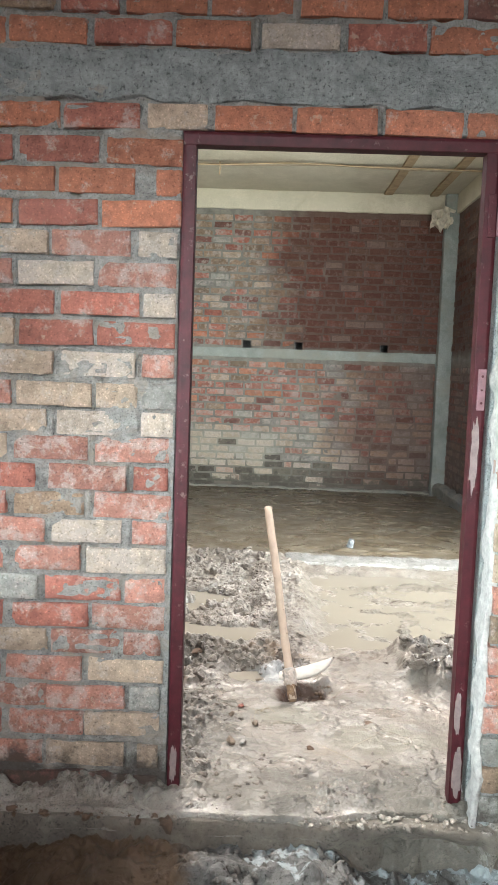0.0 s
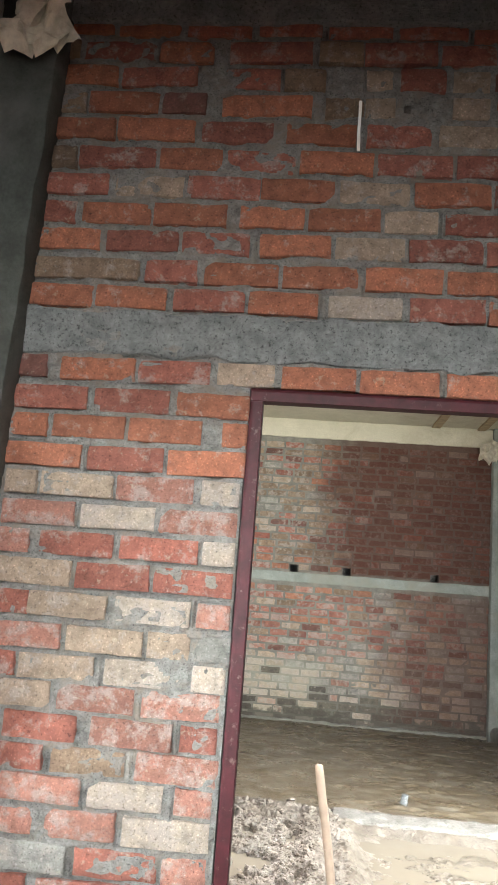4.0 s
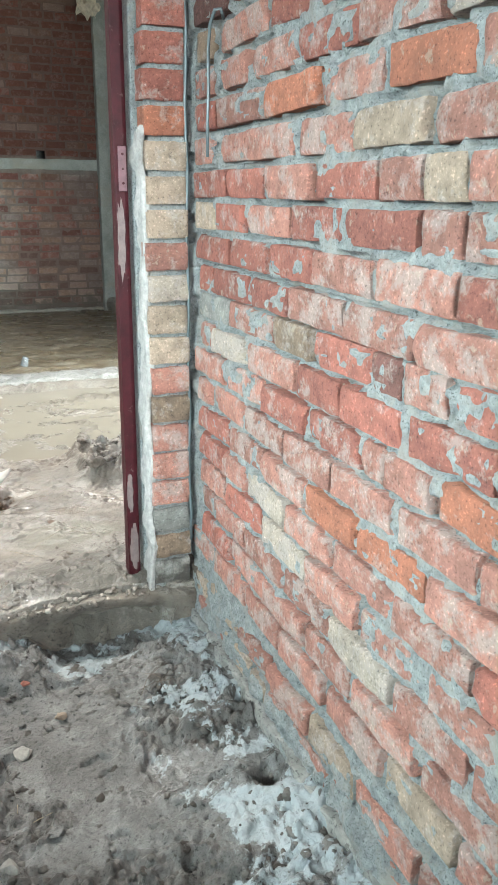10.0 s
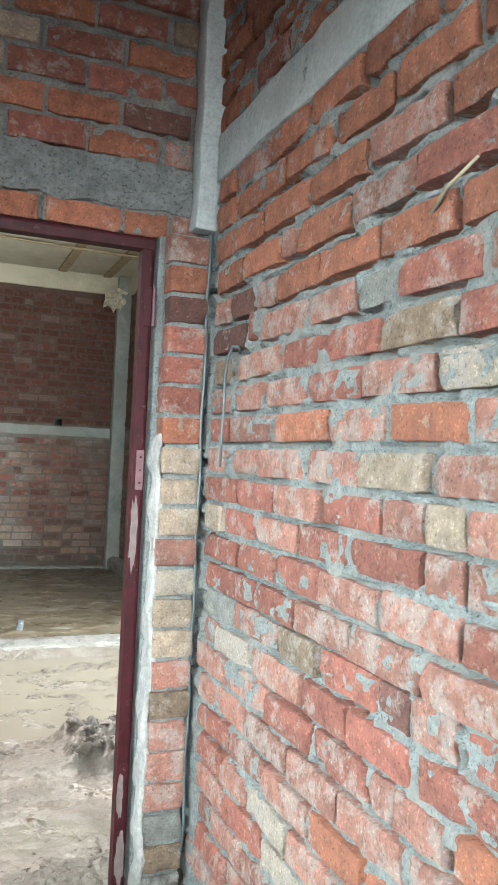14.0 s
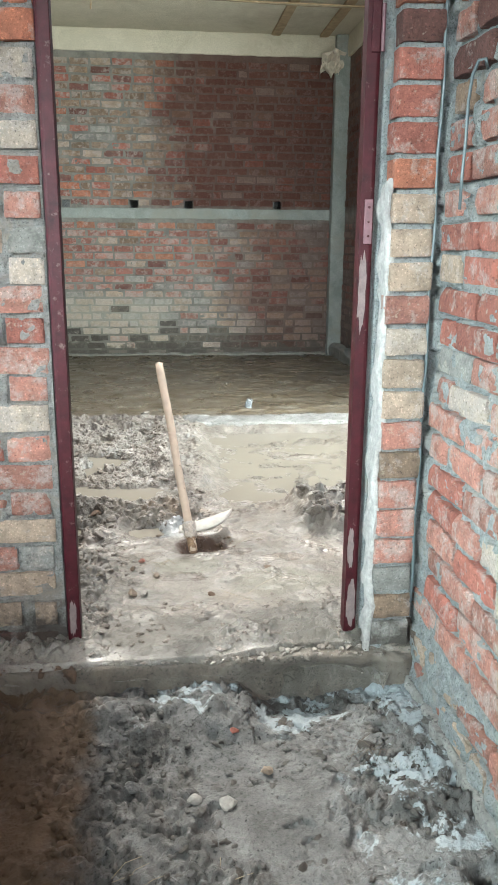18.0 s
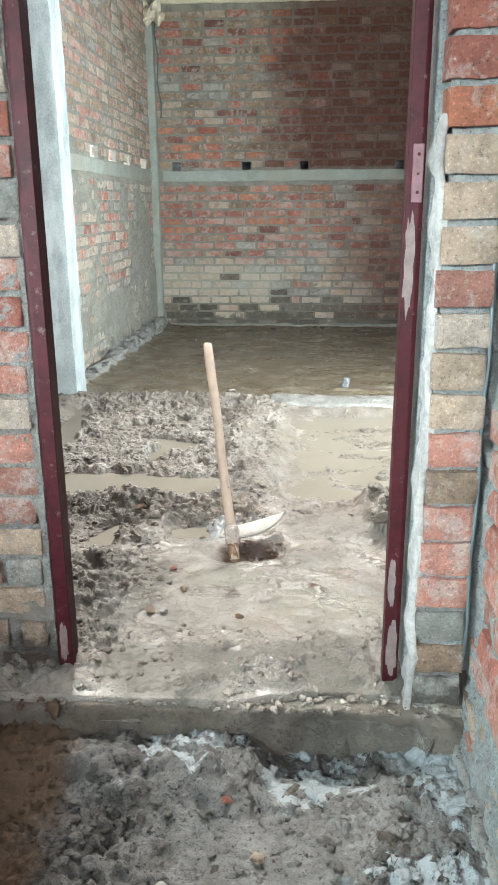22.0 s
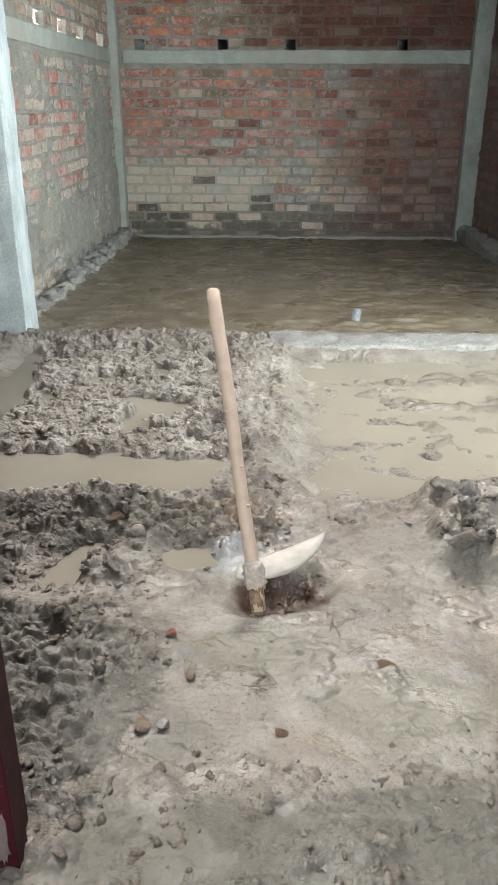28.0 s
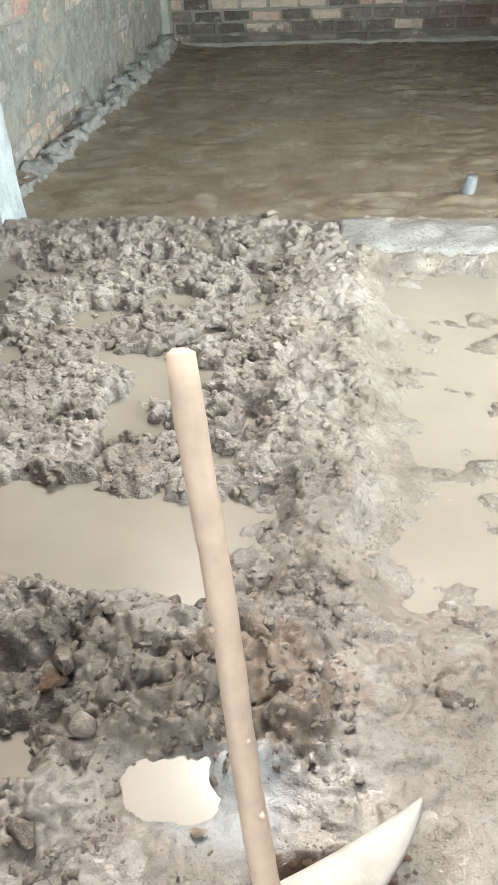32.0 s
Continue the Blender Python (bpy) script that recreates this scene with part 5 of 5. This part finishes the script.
def stone(name, x, y, ground, size, mat, label, category, seed, stretch=(1, 0.7, 0.55), turn=0):
    v, f = STONES[seed % len(STONES)]
    z = float(ground(np.array([x]), np.array([y]))[0])
    q = v * size * np.array(stretch)
    ob = mesh_ob(name, q.tolist(), f, mat)
    ob.location, ob.rotation_euler = (x, y, z + size * stretch[2] * 0.45), (0, 0, radians(turn))
    return tagged(ob, label, category, group="loose stones and clods on the mud")


STONE = rough_material("lime_stone", (0.165, 0.155, 0.138), (0.25, 0.237, 0.215), 25)
OCHRE = rough_material("ochre_clay", (0.13, 0.095, 0.065), (0.24, 0.19, 0.145), 25)
stone("stone", 0.342, -0.555, near_ground, 0.028, STONE, "pale rounded stone lying on grey mud", "stone", 1, (1.0, 0.7, 0.5), 10)
stone("stone", 0.419, -0.575, near_ground, 0.031, STONE, "pale rough stone lying on grey mud", "stone", 2, (1.0, 0.9, 0.6), 40)
stone("stone", 0.539, -0.465, near_ground, 0.036, OCHRE, "flat tan stone lying on grey mud", "stone", 3, (1.0, 0.55, 0.4), 20)
stone("stone", 0.351, -0.945, near_ground, 0.030, STONE, "pale oblong stone lying on grey mud", "stone", 4, (0.6, 1.2, 0.5), 25)
stone("stone", 0.219, -1.16, near_ground, 0.024, STONE, "small pale stone lying on grey mud", "stone", 5, (1, 0.9, 0.7), 0)
stone("clod", 0.211, -1.08, near_ground, 0.050, MUD_NEAR, "split dark clod of earth with roots", "clod", 6, (1.2, 0.9, 0.6), 30)
stone("clod", 0.464, -0.88, near_ground, 0.024, MUD_NEAR, "dark clod lying on grey mud", "clod", 7, (1, 0.8, 0.6), 0)
stone("stone", 0.173, -0.51, near_ground, 0.028, MUD_NEAR, "muddy grey stone in the floor", "stone", 8, (1, 0.8, 0.7), 0)
stone("brick_bit", 0.456, -0.345, near_ground, 0.018, BRICK_MAT['r'], "small red brick fragment in mud", "brick bit", 9)
stone("clod", 0.513, -1.16, near_ground, 0.022, MUD_NEAR, "dark clod lying on grey mud", "clod", 1)
stone("clod", 0.646, -1.22, near_ground, 0.024, MUD_NEAR, "dark clod lying on grey mud", "clod", 3)
stone("brick_bit", 0.175, 0.645, room_ground, 0.020, BRICK_MAT['r'], "small red brick fragment in wet mud", "brick bit", 2)
stone("clod", 0.14, 0.555, room_ground, 0.017, OCHRE, "ochre clod in wet mud", "clod", 4, (0.8, 0.9, 0.8))
stone("clod", 0.237, 0.945, room_ground, 0.020, OCHRE, "ochre clod beside a puddle", "clod", 5)
stone("clod", 0.145, 0.335, room_ground, 0.024, OCHRE, "split ochre clod in wet mud", "clod", 6, (0.9, 0.9, 0.9))
stone("stone", 0.192, 0.34, room_ground, 0.017, STONE, "pale broken stone in wet mud", "stone", 7, (0.8, 1, 0.9))
stone("clod", 0.433, 0.335, room_ground, 0.018, CLAY, "brown clod in wet mud", "clod", 8, (1.1, 0.8, 0.6))
stone("clod", 0.67, 0.545, room_ground, 0.022, CLAY, "flat brown clod in wet mud", "clod", 9, (1.3, 0.7, 0.5))
stone("clod", 0.237, 0.495, room_ground, 0.016, OCHRE, "small ochre clod in wet mud", "clod", 1, (1, 1, 0.9))
stone("clod", -0.05, 1.17, room_ground, 0.030, CLAY, "dark brown clod on the ridge", "clod", 2, (1.2, 0.8, 0.7), 20)
stone("clod", -0.22, 1.15, room_ground, 0.036, MUD_WET, "dark wet clod on the ridge", "clod", 3, (1.2, 0.8, 0.7), 50)
stone("clod", 0.93, 0.95, room_ground, 0.045, MUD_WET, "large dark clod at the foot of the heap", "clod", 4, (1.1, 0.8, 0.7), 10)
stone("clod", -0.04, 1.20, room_ground, 0.042, MUD_WET, "large broken clod of wet mud on the ridge", "clod", 3, (1.1, 0.85, 0.9), 25)
stone("clod", 0.03, 1.09, room_ground, 0.030, MUD_WET, "rounded wet clod beside a puddle", "clod", 1, (1.1, 0.9, 0.9), 25)
stone("clod", -0.01, 0.90, room_ground, 0.032, MUD_WET, "dark wet clod beside a puddle", "clod", 5, (1.3, 0.8, 0.7), 150)
stone("stone", 0.12, 3.32, room_ground, 0.045, MUD, "muddy lump on the ridge", "stone", 5, (1.1, 0.7, 0.6), 10)
stone("mortar_lump", 0.99, -0.13, lambda x, y: 0 * x - 0.03, 0.05, KERB, "muddy lump of mortar at the corner of the kerb", "mortar lump", 6, (1.0, 0.7, 0.4), 10)


def straw(name, x, y, ground, size, count, label, seed, mat=STRAW):
    """A wisp of stalks, one mesh a stalk."""
    r = random.Random(seed)
    z = float(ground(np.array([x]), np.array([y]))[0])
    root = empty(name, x, y, z)
    tagged(root, label, "straw", group="wisps of straw on the mud")
    for i in range(count):
        a, l = r.uniform(0, math.pi), size * r.uniform(0.4, 1.0)
        c = Vector((r.uniform(-0.4, 0.4) * size, r.uniform(-0.4, 0.4) * size, 0.006))
        d = Vector((math.cos(a), math.sin(a), r.uniform(0, 0.25))) * l / 2
        b = Vector((r.uniform(-1, 1), r.uniform(-1, 1), 0.5)) * l * 0.1
        part("stalk", tube([c - d, c + b, c + d], [0.0009, 0.0009, 0.0006], 5), mat, root, smooth=True)
    return root


straw("straw_wisp", 0.585, 0.72, room_ground, 0.10, 5, "dark grass stalks on a wet patch", 1, TWIG)
straw("straw_wisp", 0.27, 0.62, room_ground, 0.06, 5, "dry straw pressed in mud", 2)
straw("straw_wisp", 0.40, 0.48, room_ground, 0.06, 6, "dark straw tuft pressed in mud", 3, TWIG)
straw("straw_wisp", 0.56, 0.30, room_ground, 0.20, 3, "long pale stalks lying on the mud", 4)
straw("straw_wisp", 0.13, 0.66, room_ground, 0.07, 3, "dark twigs on wet mud", 10, TWIG)
straw("straw_wisp", 0.20, 0.56, room_ground, 0.09, 3, "pale grass stalks trodden in mud", 11)
straw("straw_wisp", 0.05, 0.84, room_ground, 0.06, 3, "dark twigs beside a puddle", 12, TWIG)
straw("straw_wisp", 0.62, 0.58, room_ground, 0.05, 2, "short dark twigs on wet mud", 13, TWIG)
straw("straw_wisp", 0.26, -1.0, near_ground, 0.10, 8, "dry grass beside a clod", 5)
straw("straw_wisp", 0.603, -0.25, near_ground, 0.05, 2, "brown twig below the kerb", 6, TWIG)
straw("straw_wisp", 0.84, -0.42, near_ground, 0.12, 8, "dark roots sticking out of the spoil", 7, TWIG)
straw("straw_wisp", 0.20, -0.8, near_ground, 0.09, 4, "dry grass on grey mud", 8)
straw("straw_wisp", 0.42, -0.78, near_ground, 0.10, 2, "pale stalk on grey mud", 9)

# ---- door frame ----
door = empty("door_frame", 0.43, 0.05, 0)
tagged(door, "maroon painted steel door frame, mud-splashed at its feet", "door frame")


def under(root, ob):
    ob.parent = root
    ob.matrix_parent_inverse = root.matrix_basis.inverted()
    return ob


def profile(points, z0, z1, along, flip=False):
    """Extrudes a section: along 'z' the points are (x, y); along 'x' they are (z, y)."""
    bm = bmesh.new()
    lo = [bm.verts.new((a, b, z0) if along == 'z' else (z0, b, a)) for a, b in points]
    hi = [bm.verts.new((a, b, z1) if along == 'z' else (z1, b, a)) for a, b in points]
    n = len(points)
    for k in range(n):
        bm.faces.new((lo[k], lo[(k + 1) % n], hi[(k + 1) % n], hi[k]))
    bm.faces.new(lo[::-1])
    bm.faces.new(hi)
    bmesh.ops.recalc_face_normals(bm, faces=bm.faces[:])
    bmesh.ops.bevel(bm, geom=bm.edges[:], offset=0.0015, segments=1, affect='EDGES')
    return bm


def section(x, s):
    """Pressed steel jamb: a front lip, a stop and a rebate; s: the way towards the opening."""
    return [(x - s * 0.040, 0.0), (x - s * 0.030, -0.004), (x, -0.004), (x, 0.045), (x - s * 0.014, 0.045), (x - s * 0.014, 0.095), (x - s * 0.040, 0.095)]


under(door, part("jamb", profile(section(0.0, 1), -0.04, 2.0, 'z'), FRAME_RED))
under(door, part("jamb", profile(section(0.851, -1), -0.04, 2.0, 'z'), FRAME_RED))
under(door, part("head", profile([(z, y) for z, y in section(2.0, -1)], -0.040, 0.891, 'x'), FRAME_RED))
PEEL = plain_material("peeled_primer", (0.14, 0.105, 0.10), 0.7, 0, 40, 0.35)
PINK = plain_material("pink_primer", (0.12, 0.058, 0.066), 0.6, 0, 40, 0.35)


def patch(name, x0, x1, z0, z1, mat, seed, label, y=-0.0055):
    """A thin flake of other paint on the frame, with a ragged outline."""
    r = random.Random(seed)
    n = 30
    bm = bmesh.new()
    ring = []
    for i in range(n):
        a = 2 * math.pi * i / n
        k = r.uniform(0.72, 1.0)
        ring.append(bm.verts.new(((x0 + x1) / 2 + (x1 - x0) / 2 * k * max(-0.8, min(0.8, math.cos(a))) / 0.8, y, (z0 + z1) / 2 + (z1 - z0) / 2 * k * math.sin(a))))
    f = bm.faces.new(ring)
    ex = bmesh.ops.extrude_face_region(bm, geom=[f])
    for v in ex['geom']:
        if isinstance(v, bmesh.types.BMVert):
            v.co.y += 0.0015
    bmesh.ops.recalc_face_normals(bm, faces=bm.faces[:])
    return under(door, part(name, bm, mat, None, label))


patch("paint_flake", 0.853, 0.878, 0.98, 1.24, PEEL, 1, "peeled grey paint")
patch("paint_flake", 0.853, 0.874, 0.22, 0.38, PEEL, 2, "mud-grey peeled paint")
patch("paint_flake", 0.856, 0.888, 0.02, 0.20, PEEL, 4, "dried mud splash")
patch("paint_flake", -0.034, -0.010, 0.03, 0.16, PEEL, 5, "dried mud splash")
for z, mat, lab in ((1.31, PINK, "pink-grey hinge plate"), (1.82, FRAME_RED, "maroon hinge plate")):
    hinge = under(door, part("hinge", block(0.862, 0.886, -0.012, -0.004, z - 0.062, z + 0.062, 0, 0, 0, 0.002), mat, None, lab))
    for dz in (-0.04, 0.0, 0.04):
        sc = part("screw", tube([(0.874, -0.015, z + dz), (0.874, -0.011, z + dz)], [0.004, 0.004], 8), FRAME_RED, hinge)
under(door, part("hinge_pin", tube([(0.894, -0.008, 1.76), (0.894, -0.008, 1.88)], [0.006, 0.006], 8), PINK, None, "pale hinge barrel"))

# brick quoin beside the right wall
r = random.Random(4)
quoin = structure("quoin", block(0.928, RIGHT - 0.014, -0.082, 0.12, -0.03, 2.04, 0.02, 0.010, 31), MORTAR, "brick quoin pier beside the doorway", "pier")
for i, kind in enumerate("gbgpppbpttwptttorrrdop"):
    b = new("brick", BRICKS[kind][r.randrange(VARIANTS)])
    b.parent = quoin
    b.matrix_world = pose(0.978 + r.uniform(-0.004, 0.004), -0.102 + r.uniform(-0.005, 0.003), 0.045 + i * 0.0928, 0, r.uniform(-2, 2), r.uniform(-2, 2)) @ Matrix.Diagonal((0.54 + r.uniform(-0.02, 0.02), 1.0, 1.13 + r.uniform(-0.06, 0.06), 1))
LIMEWASH = rough_material("lime_splash", (0.36, 0.345, 0.325), (0.60, 0.585, 0.555), 16, bumps=1.0, fine=60, dist=0.02)
structure("mortar_reveal", block(0.908, 0.927, -0.092, -0.006, -0.03, 1.42, 0.014, 0.017, 34, 0.006), LIMEWASH, "white lime mortar splashed on the quoin's edge", "mortar")
structure("quoin_back", block(0.905, RIGHT + 0.02, 0.0, 0.115, -0.03, 2.05, 0.05, 0.002, 33), MORTAR, "mortared brick return behind the quoin", "pier")

# conduit and wire on the right wall
pts = [(1.040 + 0.003 * math.sin(i * 1.7), -0.098, 0.15 + i * 0.095) for i in range(21)]
tagged(part("conduit", tube(pts, [0.0045] * 21, 8), CABLE, smooth=True), "thin grey conduit standing in the wall's corner", "conduit")
pts = [(1.06, -0.352, 1.655), (1.045, -0.372, 1.672), (1.036, -0.355, 1.672), (1.034, -0.325, 1.645), (1.034, -0.310, 1.59), (1.036, -0.305, 1.50), (1.035, -0.300, 1.42), (1.036, -0.296, 1.335)]
tagged(part("wire", tube(pts, [0.0042] * 8, 8), CABLE, smooth=True), "grey wire looped out of the brick wall", "wire")
tagged(part("twig", tube([(1.06, -1.25, 1.80), (1.035, -1.33, 1.822), (1.04, -1.40, 1.85)], [0.005, 0.004, 0.003], 6), STRAW, smooth=True), "thin root caught in a mortar joint", "twig")
tagged(part("brick_stub", block(RIGHT + 0.006, RIGHT + 0.05, -0.43, -0.40, 1.685, 1.765, 0.02, 0.003, 41), BRICK_MAT['r']), "half brick set back in a hole of the wall", "brick")
structure("wall_foot", block(RIGHT - 0.022, RIGHT + 0.03, -4.2, -0.11, -0.24, -0.095, 0.016, 0.022, 43), PALE, "mortar splash along the wall's foot", "skirting")

# papers and rags stuffed at the column heads


def crumple(name, x, y, z, size, label, seed, droop=1.0):
    bm = bmesh.new()
    bmesh.ops.create_grid(bm, x_segments=10, y_segments=10, size=0.5)
    off = Vector((seed * 9.7, 3.1, 0))
    for v in bm.verts:
        u, w = v.co.x, v.co.y
        q = Vector((u * 2.6, w * 2.6, 0)) + off
        v.co = Vector((x + size * (u * 0.9 + 0.35 * noise.noise(q)), y + size * 0.45 * noise.noise(q + Vector((7, 0, 0))) - 0.02,
                       z + size * (w * 0.8 * droop + 0.4 * noise.noise(q * 1.7 + Vector((0, 9, 0))))))
    bmesh.ops.solidify(bm, geom=bm.faces[:], thickness=0.003)
    return tagged(part(name, bm, RAG), label, "rag", group="rags at the column heads")


crumple("paper_rag", -0.79, -0.16, 3.16, 0.22, "crumpled cement-bag paper stuffed above the column", 1)
crumple("paper_rag", 2.23, 7.18, 3.22, 0.26, "crumpled pale rag at the column head", 2)
crumple("paper_rag", -1.01, 7.18, 3.18, 0.24, "crumpled pale rag at the column head", 3)
TAPE = plain_material("white_tape", (0.78, 0.76, 0.72), 0.5, 0, 30, 0.08)
tagged(part("tape", block(0.240, 0.250, -0.020, -0.016, 2.83, 3.01, 0.03, 0.004, 3, 0.001), TAPE), "narrow white tape hanging on the brick wall", "tape")

# ceiling boards and a sagging pole
for x in (1.60, 2.15):
    tagged(part("ceiling_board", block(x - 0.05, x + 0.05, 5.25, 7.3, TOP - 0.025, TOP - 0.002, 0.2, 0.004, int(x * 9), 0.003), BOARD), "weathered formwork board left on the ceiling", "board", group="boards on the ceiling")
pts = [(-1.0 + i * 0.345, 6.02 - 0.03 * math.sin(i), TOP - 0.035 - 0.02 * math.sin(i * 0.31 * math.pi)) for i in range(11)]
tagged(part("bamboo_pole", tube(pts, [0.012] * 11, 8), STRAW, smooth=True), "thin bamboo pole slung below the ceiling", "pole")
pts = [(-1.0 + i * 0.345, 5.94 + 0.04 * math.sin(i * 1.3), TOP - 0.05 - 0.015 * math.sin(i * 0.9)) for i in range(11)]
tagged(part("cable", tube(pts, [0.007] * 11, 6), BOARD, smooth=True), "dark cable slung below the ceiling", "cable")
tagged(part("cord", tube([(-0.35, 5.98, TOP - 0.03), (-0.345, 5.98, TOP - 0.10), (-0.352, 5.98, TOP - 0.16)], [0.008, 0.006, 0.008], 6), BOARD), "short cord hanging from the pole", "cord")

pts = [(-0.99, 7.2, 3.24), (-1.0, 7.19, 3.0), (-0.97, 7.19, 2.75), (-0.99, 7.2, 2.5), (-0.95, 7.18, 2.3), (-0.96, 7.19, 2.16)]
tagged(part("cable", tube(pts, [0.008] * 6, 6), CABLE, smooth=True), "thin grey cable hanging beside the corner column", "cable")

# plastic cup on the far mud
cup = empty("cup", 0.934, 3.66, float(far_ground(np.array([0.934]), np.array([3.66]))[0]))
tagged(cup, "small clear plastic cup standing on the mud", "cup")
bm = bmesh.new()
prof = [(0.030, 0.0), (0.032, 0.004), (0.040, 0.085), (0.0415, 0.090), (0.0385, 0.090), (0.030, 0.008), (0.0, 0.008)]
rings = [[bm.verts.new((a * math.cos(k * math.pi / 10), a * math.sin(k * math.pi / 10), b)) for k in range(20)] for a, b in prof[:-1]]
for p, q in zip(rings, rings[1:]):
    for k in range(20):
        bm.faces.new((p[k], p[(k + 1) % 20], q[(k + 1) % 20], q[k]))
bm.faces.new(rings[0][::-1])
bm.faces.new(rings[-1])
bmesh.ops.recalc_face_normals(bm, faces=bm.faces[:])
bmesh.ops.transform(bm, matrix=pose(0, 0, 0.070, 186, 10, 0) @ Matrix.Scale(0.75, 4), verts=bm.verts[:])
CLEAR = plain_material("clear_plastic", (0.40, 0.43, 0.45), 0.18, 0, 3, 0.05, 0.02)
CLEAR.node_tree.nodes["Principled BSDF"].inputs["Transmission Weight"].default_value = 0.75
part("body", bm, CLEAR, cup, smooth=True)

# pale cement edge before the far floor
structure("floor_edge", block(0.40, BR, 3.04, 3.29, -0.08, 0.020, 0.025, 0.016, 51, 0.015), PALE, "pale cement edge of the far floor", "kerb")
structure("floor_edge_muddy", block(-0.86, 0.385, 3.06, 3.25, -0.08, 0.012, 0.02, 0.018, 55, 0.015), MUD, "mud-smeared edge of the far floor", "kerb")
# mortar ledge along the side walls' feet
structure("ledge_left", block(BL - 0.02, BL + 0.13, 3.45, 7.22, -0.2, 0.01, 0.022, 0.055, 52, 0.03), PALE, "crumbling mortar ledge at the wall's foot", "ledge")
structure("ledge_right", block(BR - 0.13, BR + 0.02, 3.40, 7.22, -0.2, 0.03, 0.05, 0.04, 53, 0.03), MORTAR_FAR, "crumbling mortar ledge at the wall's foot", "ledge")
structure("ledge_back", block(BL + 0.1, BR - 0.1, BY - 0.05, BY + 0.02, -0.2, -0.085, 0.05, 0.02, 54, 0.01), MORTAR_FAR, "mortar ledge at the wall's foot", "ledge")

# ---- hoe ----
hoe = empty("hoe", 0.381, 0.744, 0.0)
tagged(hoe, "mud-caked digging hoe with a pale wooden handle stuck in the mud", "hoe")
A, B = Vector((0.384, 0.748, 0.0)), Vector((0.257, 1.105, 0.735))
n = 22
pts = [A.lerp(B, i / n) + Vector((0.0015 * math.sin(i * 0.55), 0, 0.001 * math.sin(i * 0.8))) for i in range(n + 1)]
rad = [0.0185 - 0.0015 * math.sin(math.pi * i / n) + 0.0006 * math.sin(i * 2.3) for i in range(n + 1)]
rad[-1] = 0.0165
under(hoe, part("handle", tube(pts + [B + (B - A).normalized() * 0.004], rad + [0.010], 16), WOOD, smooth=True))
FOOT = rough_material("muddy_wood", (0.11, 0.062, 0.033), (0.30, 0.20, 0.12), 30)
foot = tube([A.lerp(B, k) for k in (-0.012, 0.0, 0.02, 0.04, 0.06, 0.075)], [0.012, 0.0178, 0.0188, 0.0192, 0.0192, 0.0187], 18)
for v in foot.verts:
    v.co += noise.noise_vector(v.co * 90) * 0.0022
under(hoe, part("muddy_foot", foot, FOOT, None, "brown clay smeared on the handle's foot", smooth=True))
for k, dx in ((0.33, 0.016), (0.62, -0.014), (0.45, 0.012)):
    c = A.lerp(B, k)
    under(hoe, part("knot", tube([c + Vector((dx * 0.6, -0.010, 0)), c + Vector((dx, -0.017, 0.004))], [0.006, 0.003], 7), WOOD, smooth=True))
axis = (B - A).normalized()
side = Vector((0.86, 0.50, 0.0)).normalized()
c0 = A + axis * 0.092
ring = [c0 + axis * d for d in (-0.032, -0.022, -0.004, 0.012, 0.026, 0.034)]
under(hoe, part("eye", tube(ring, [0.020, 0.024, 0.026, 0.0245, 0.0235, 0.019], 16), BLADE, None, "mud-caked iron eye bound with rag", smooth=True))
bm = tube([c0 + axis * d for d in (-0.034, -0.028, -0.018, -0.008, 0.002, 0.012, 0.022, 0.029)], [0.020, 0.025, 0.0285, 0.0245, 0.028, 0.0245, 0.026, 0.020], 24)
for v in bm.verts:
    v.co += noise.noise_vector(v.co * 75) * 0.009 + noise.noise_vector(v.co * 200) * 0.004
BINDING = rough_material("mud_caked_rag", (0.38, 0.32, 0.26), (0.58, 0.51, 0.44), 40, bumps=0.8, fine=120, dist=0.006)
under(hoe, part("rag_binding", bm, BINDING, None, "rag binding caked in pale mud", smooth=True))


def bend(p, q, s, u):
    return Vector(p) * (1 - u) ** 2 + Vector(q) * 2 * u * (1 - u) + Vector(s) * u * u


# the blade lies between a bowed cutting edge and a straighter back, both ending in its tip
bm = bmesh.new()
grid = []
for i in range(19):
    u = i / 18
    cutting = bend((0.325, 0.775, 0.076), (0.500, 0.772, 0.064), (0.563, 0.952, 0.100), u)
    back = bend((0.330, 0.822, 0.088), (0.452, 0.888, 0.092), (0.562, 0.970, 0.104), u)
    row = []
    for j in range(9):
        w = j / 8
        p = cutting.lerp(back, w) + Vector((0, 0, 0.012 * math.sin(w * math.pi) * math.sin(min(1, 0.2 + u) * math.pi * 0.8)))
        row.append(bm.verts.new(p + Vector((0, 0, 0.0012 * noise.noise(p * 70)))))
    grid.append(row)
for a, b in zip(grid, grid[1:]):
    for k in range(8):
        bm.faces.new((a[k], b[k], b[k + 1], a[k + 1]))
bmesh.ops.recalc_face_normals(bm, faces=bm.faces[:])
bmesh.ops.solidify(bm, geom=bm.faces[:], thickness=0.006)
under(hoe, part("blade", bm, BLADE, None, "curved steel blade caked in pale mud", smooth=True))
scatter("clay_crumbs", 160, 0.35, 0.57, 0.77, 0.95, 0.002, 0.012, room_ground, CLAY, "brown clay crumbs in the hole under the hoe", 21)
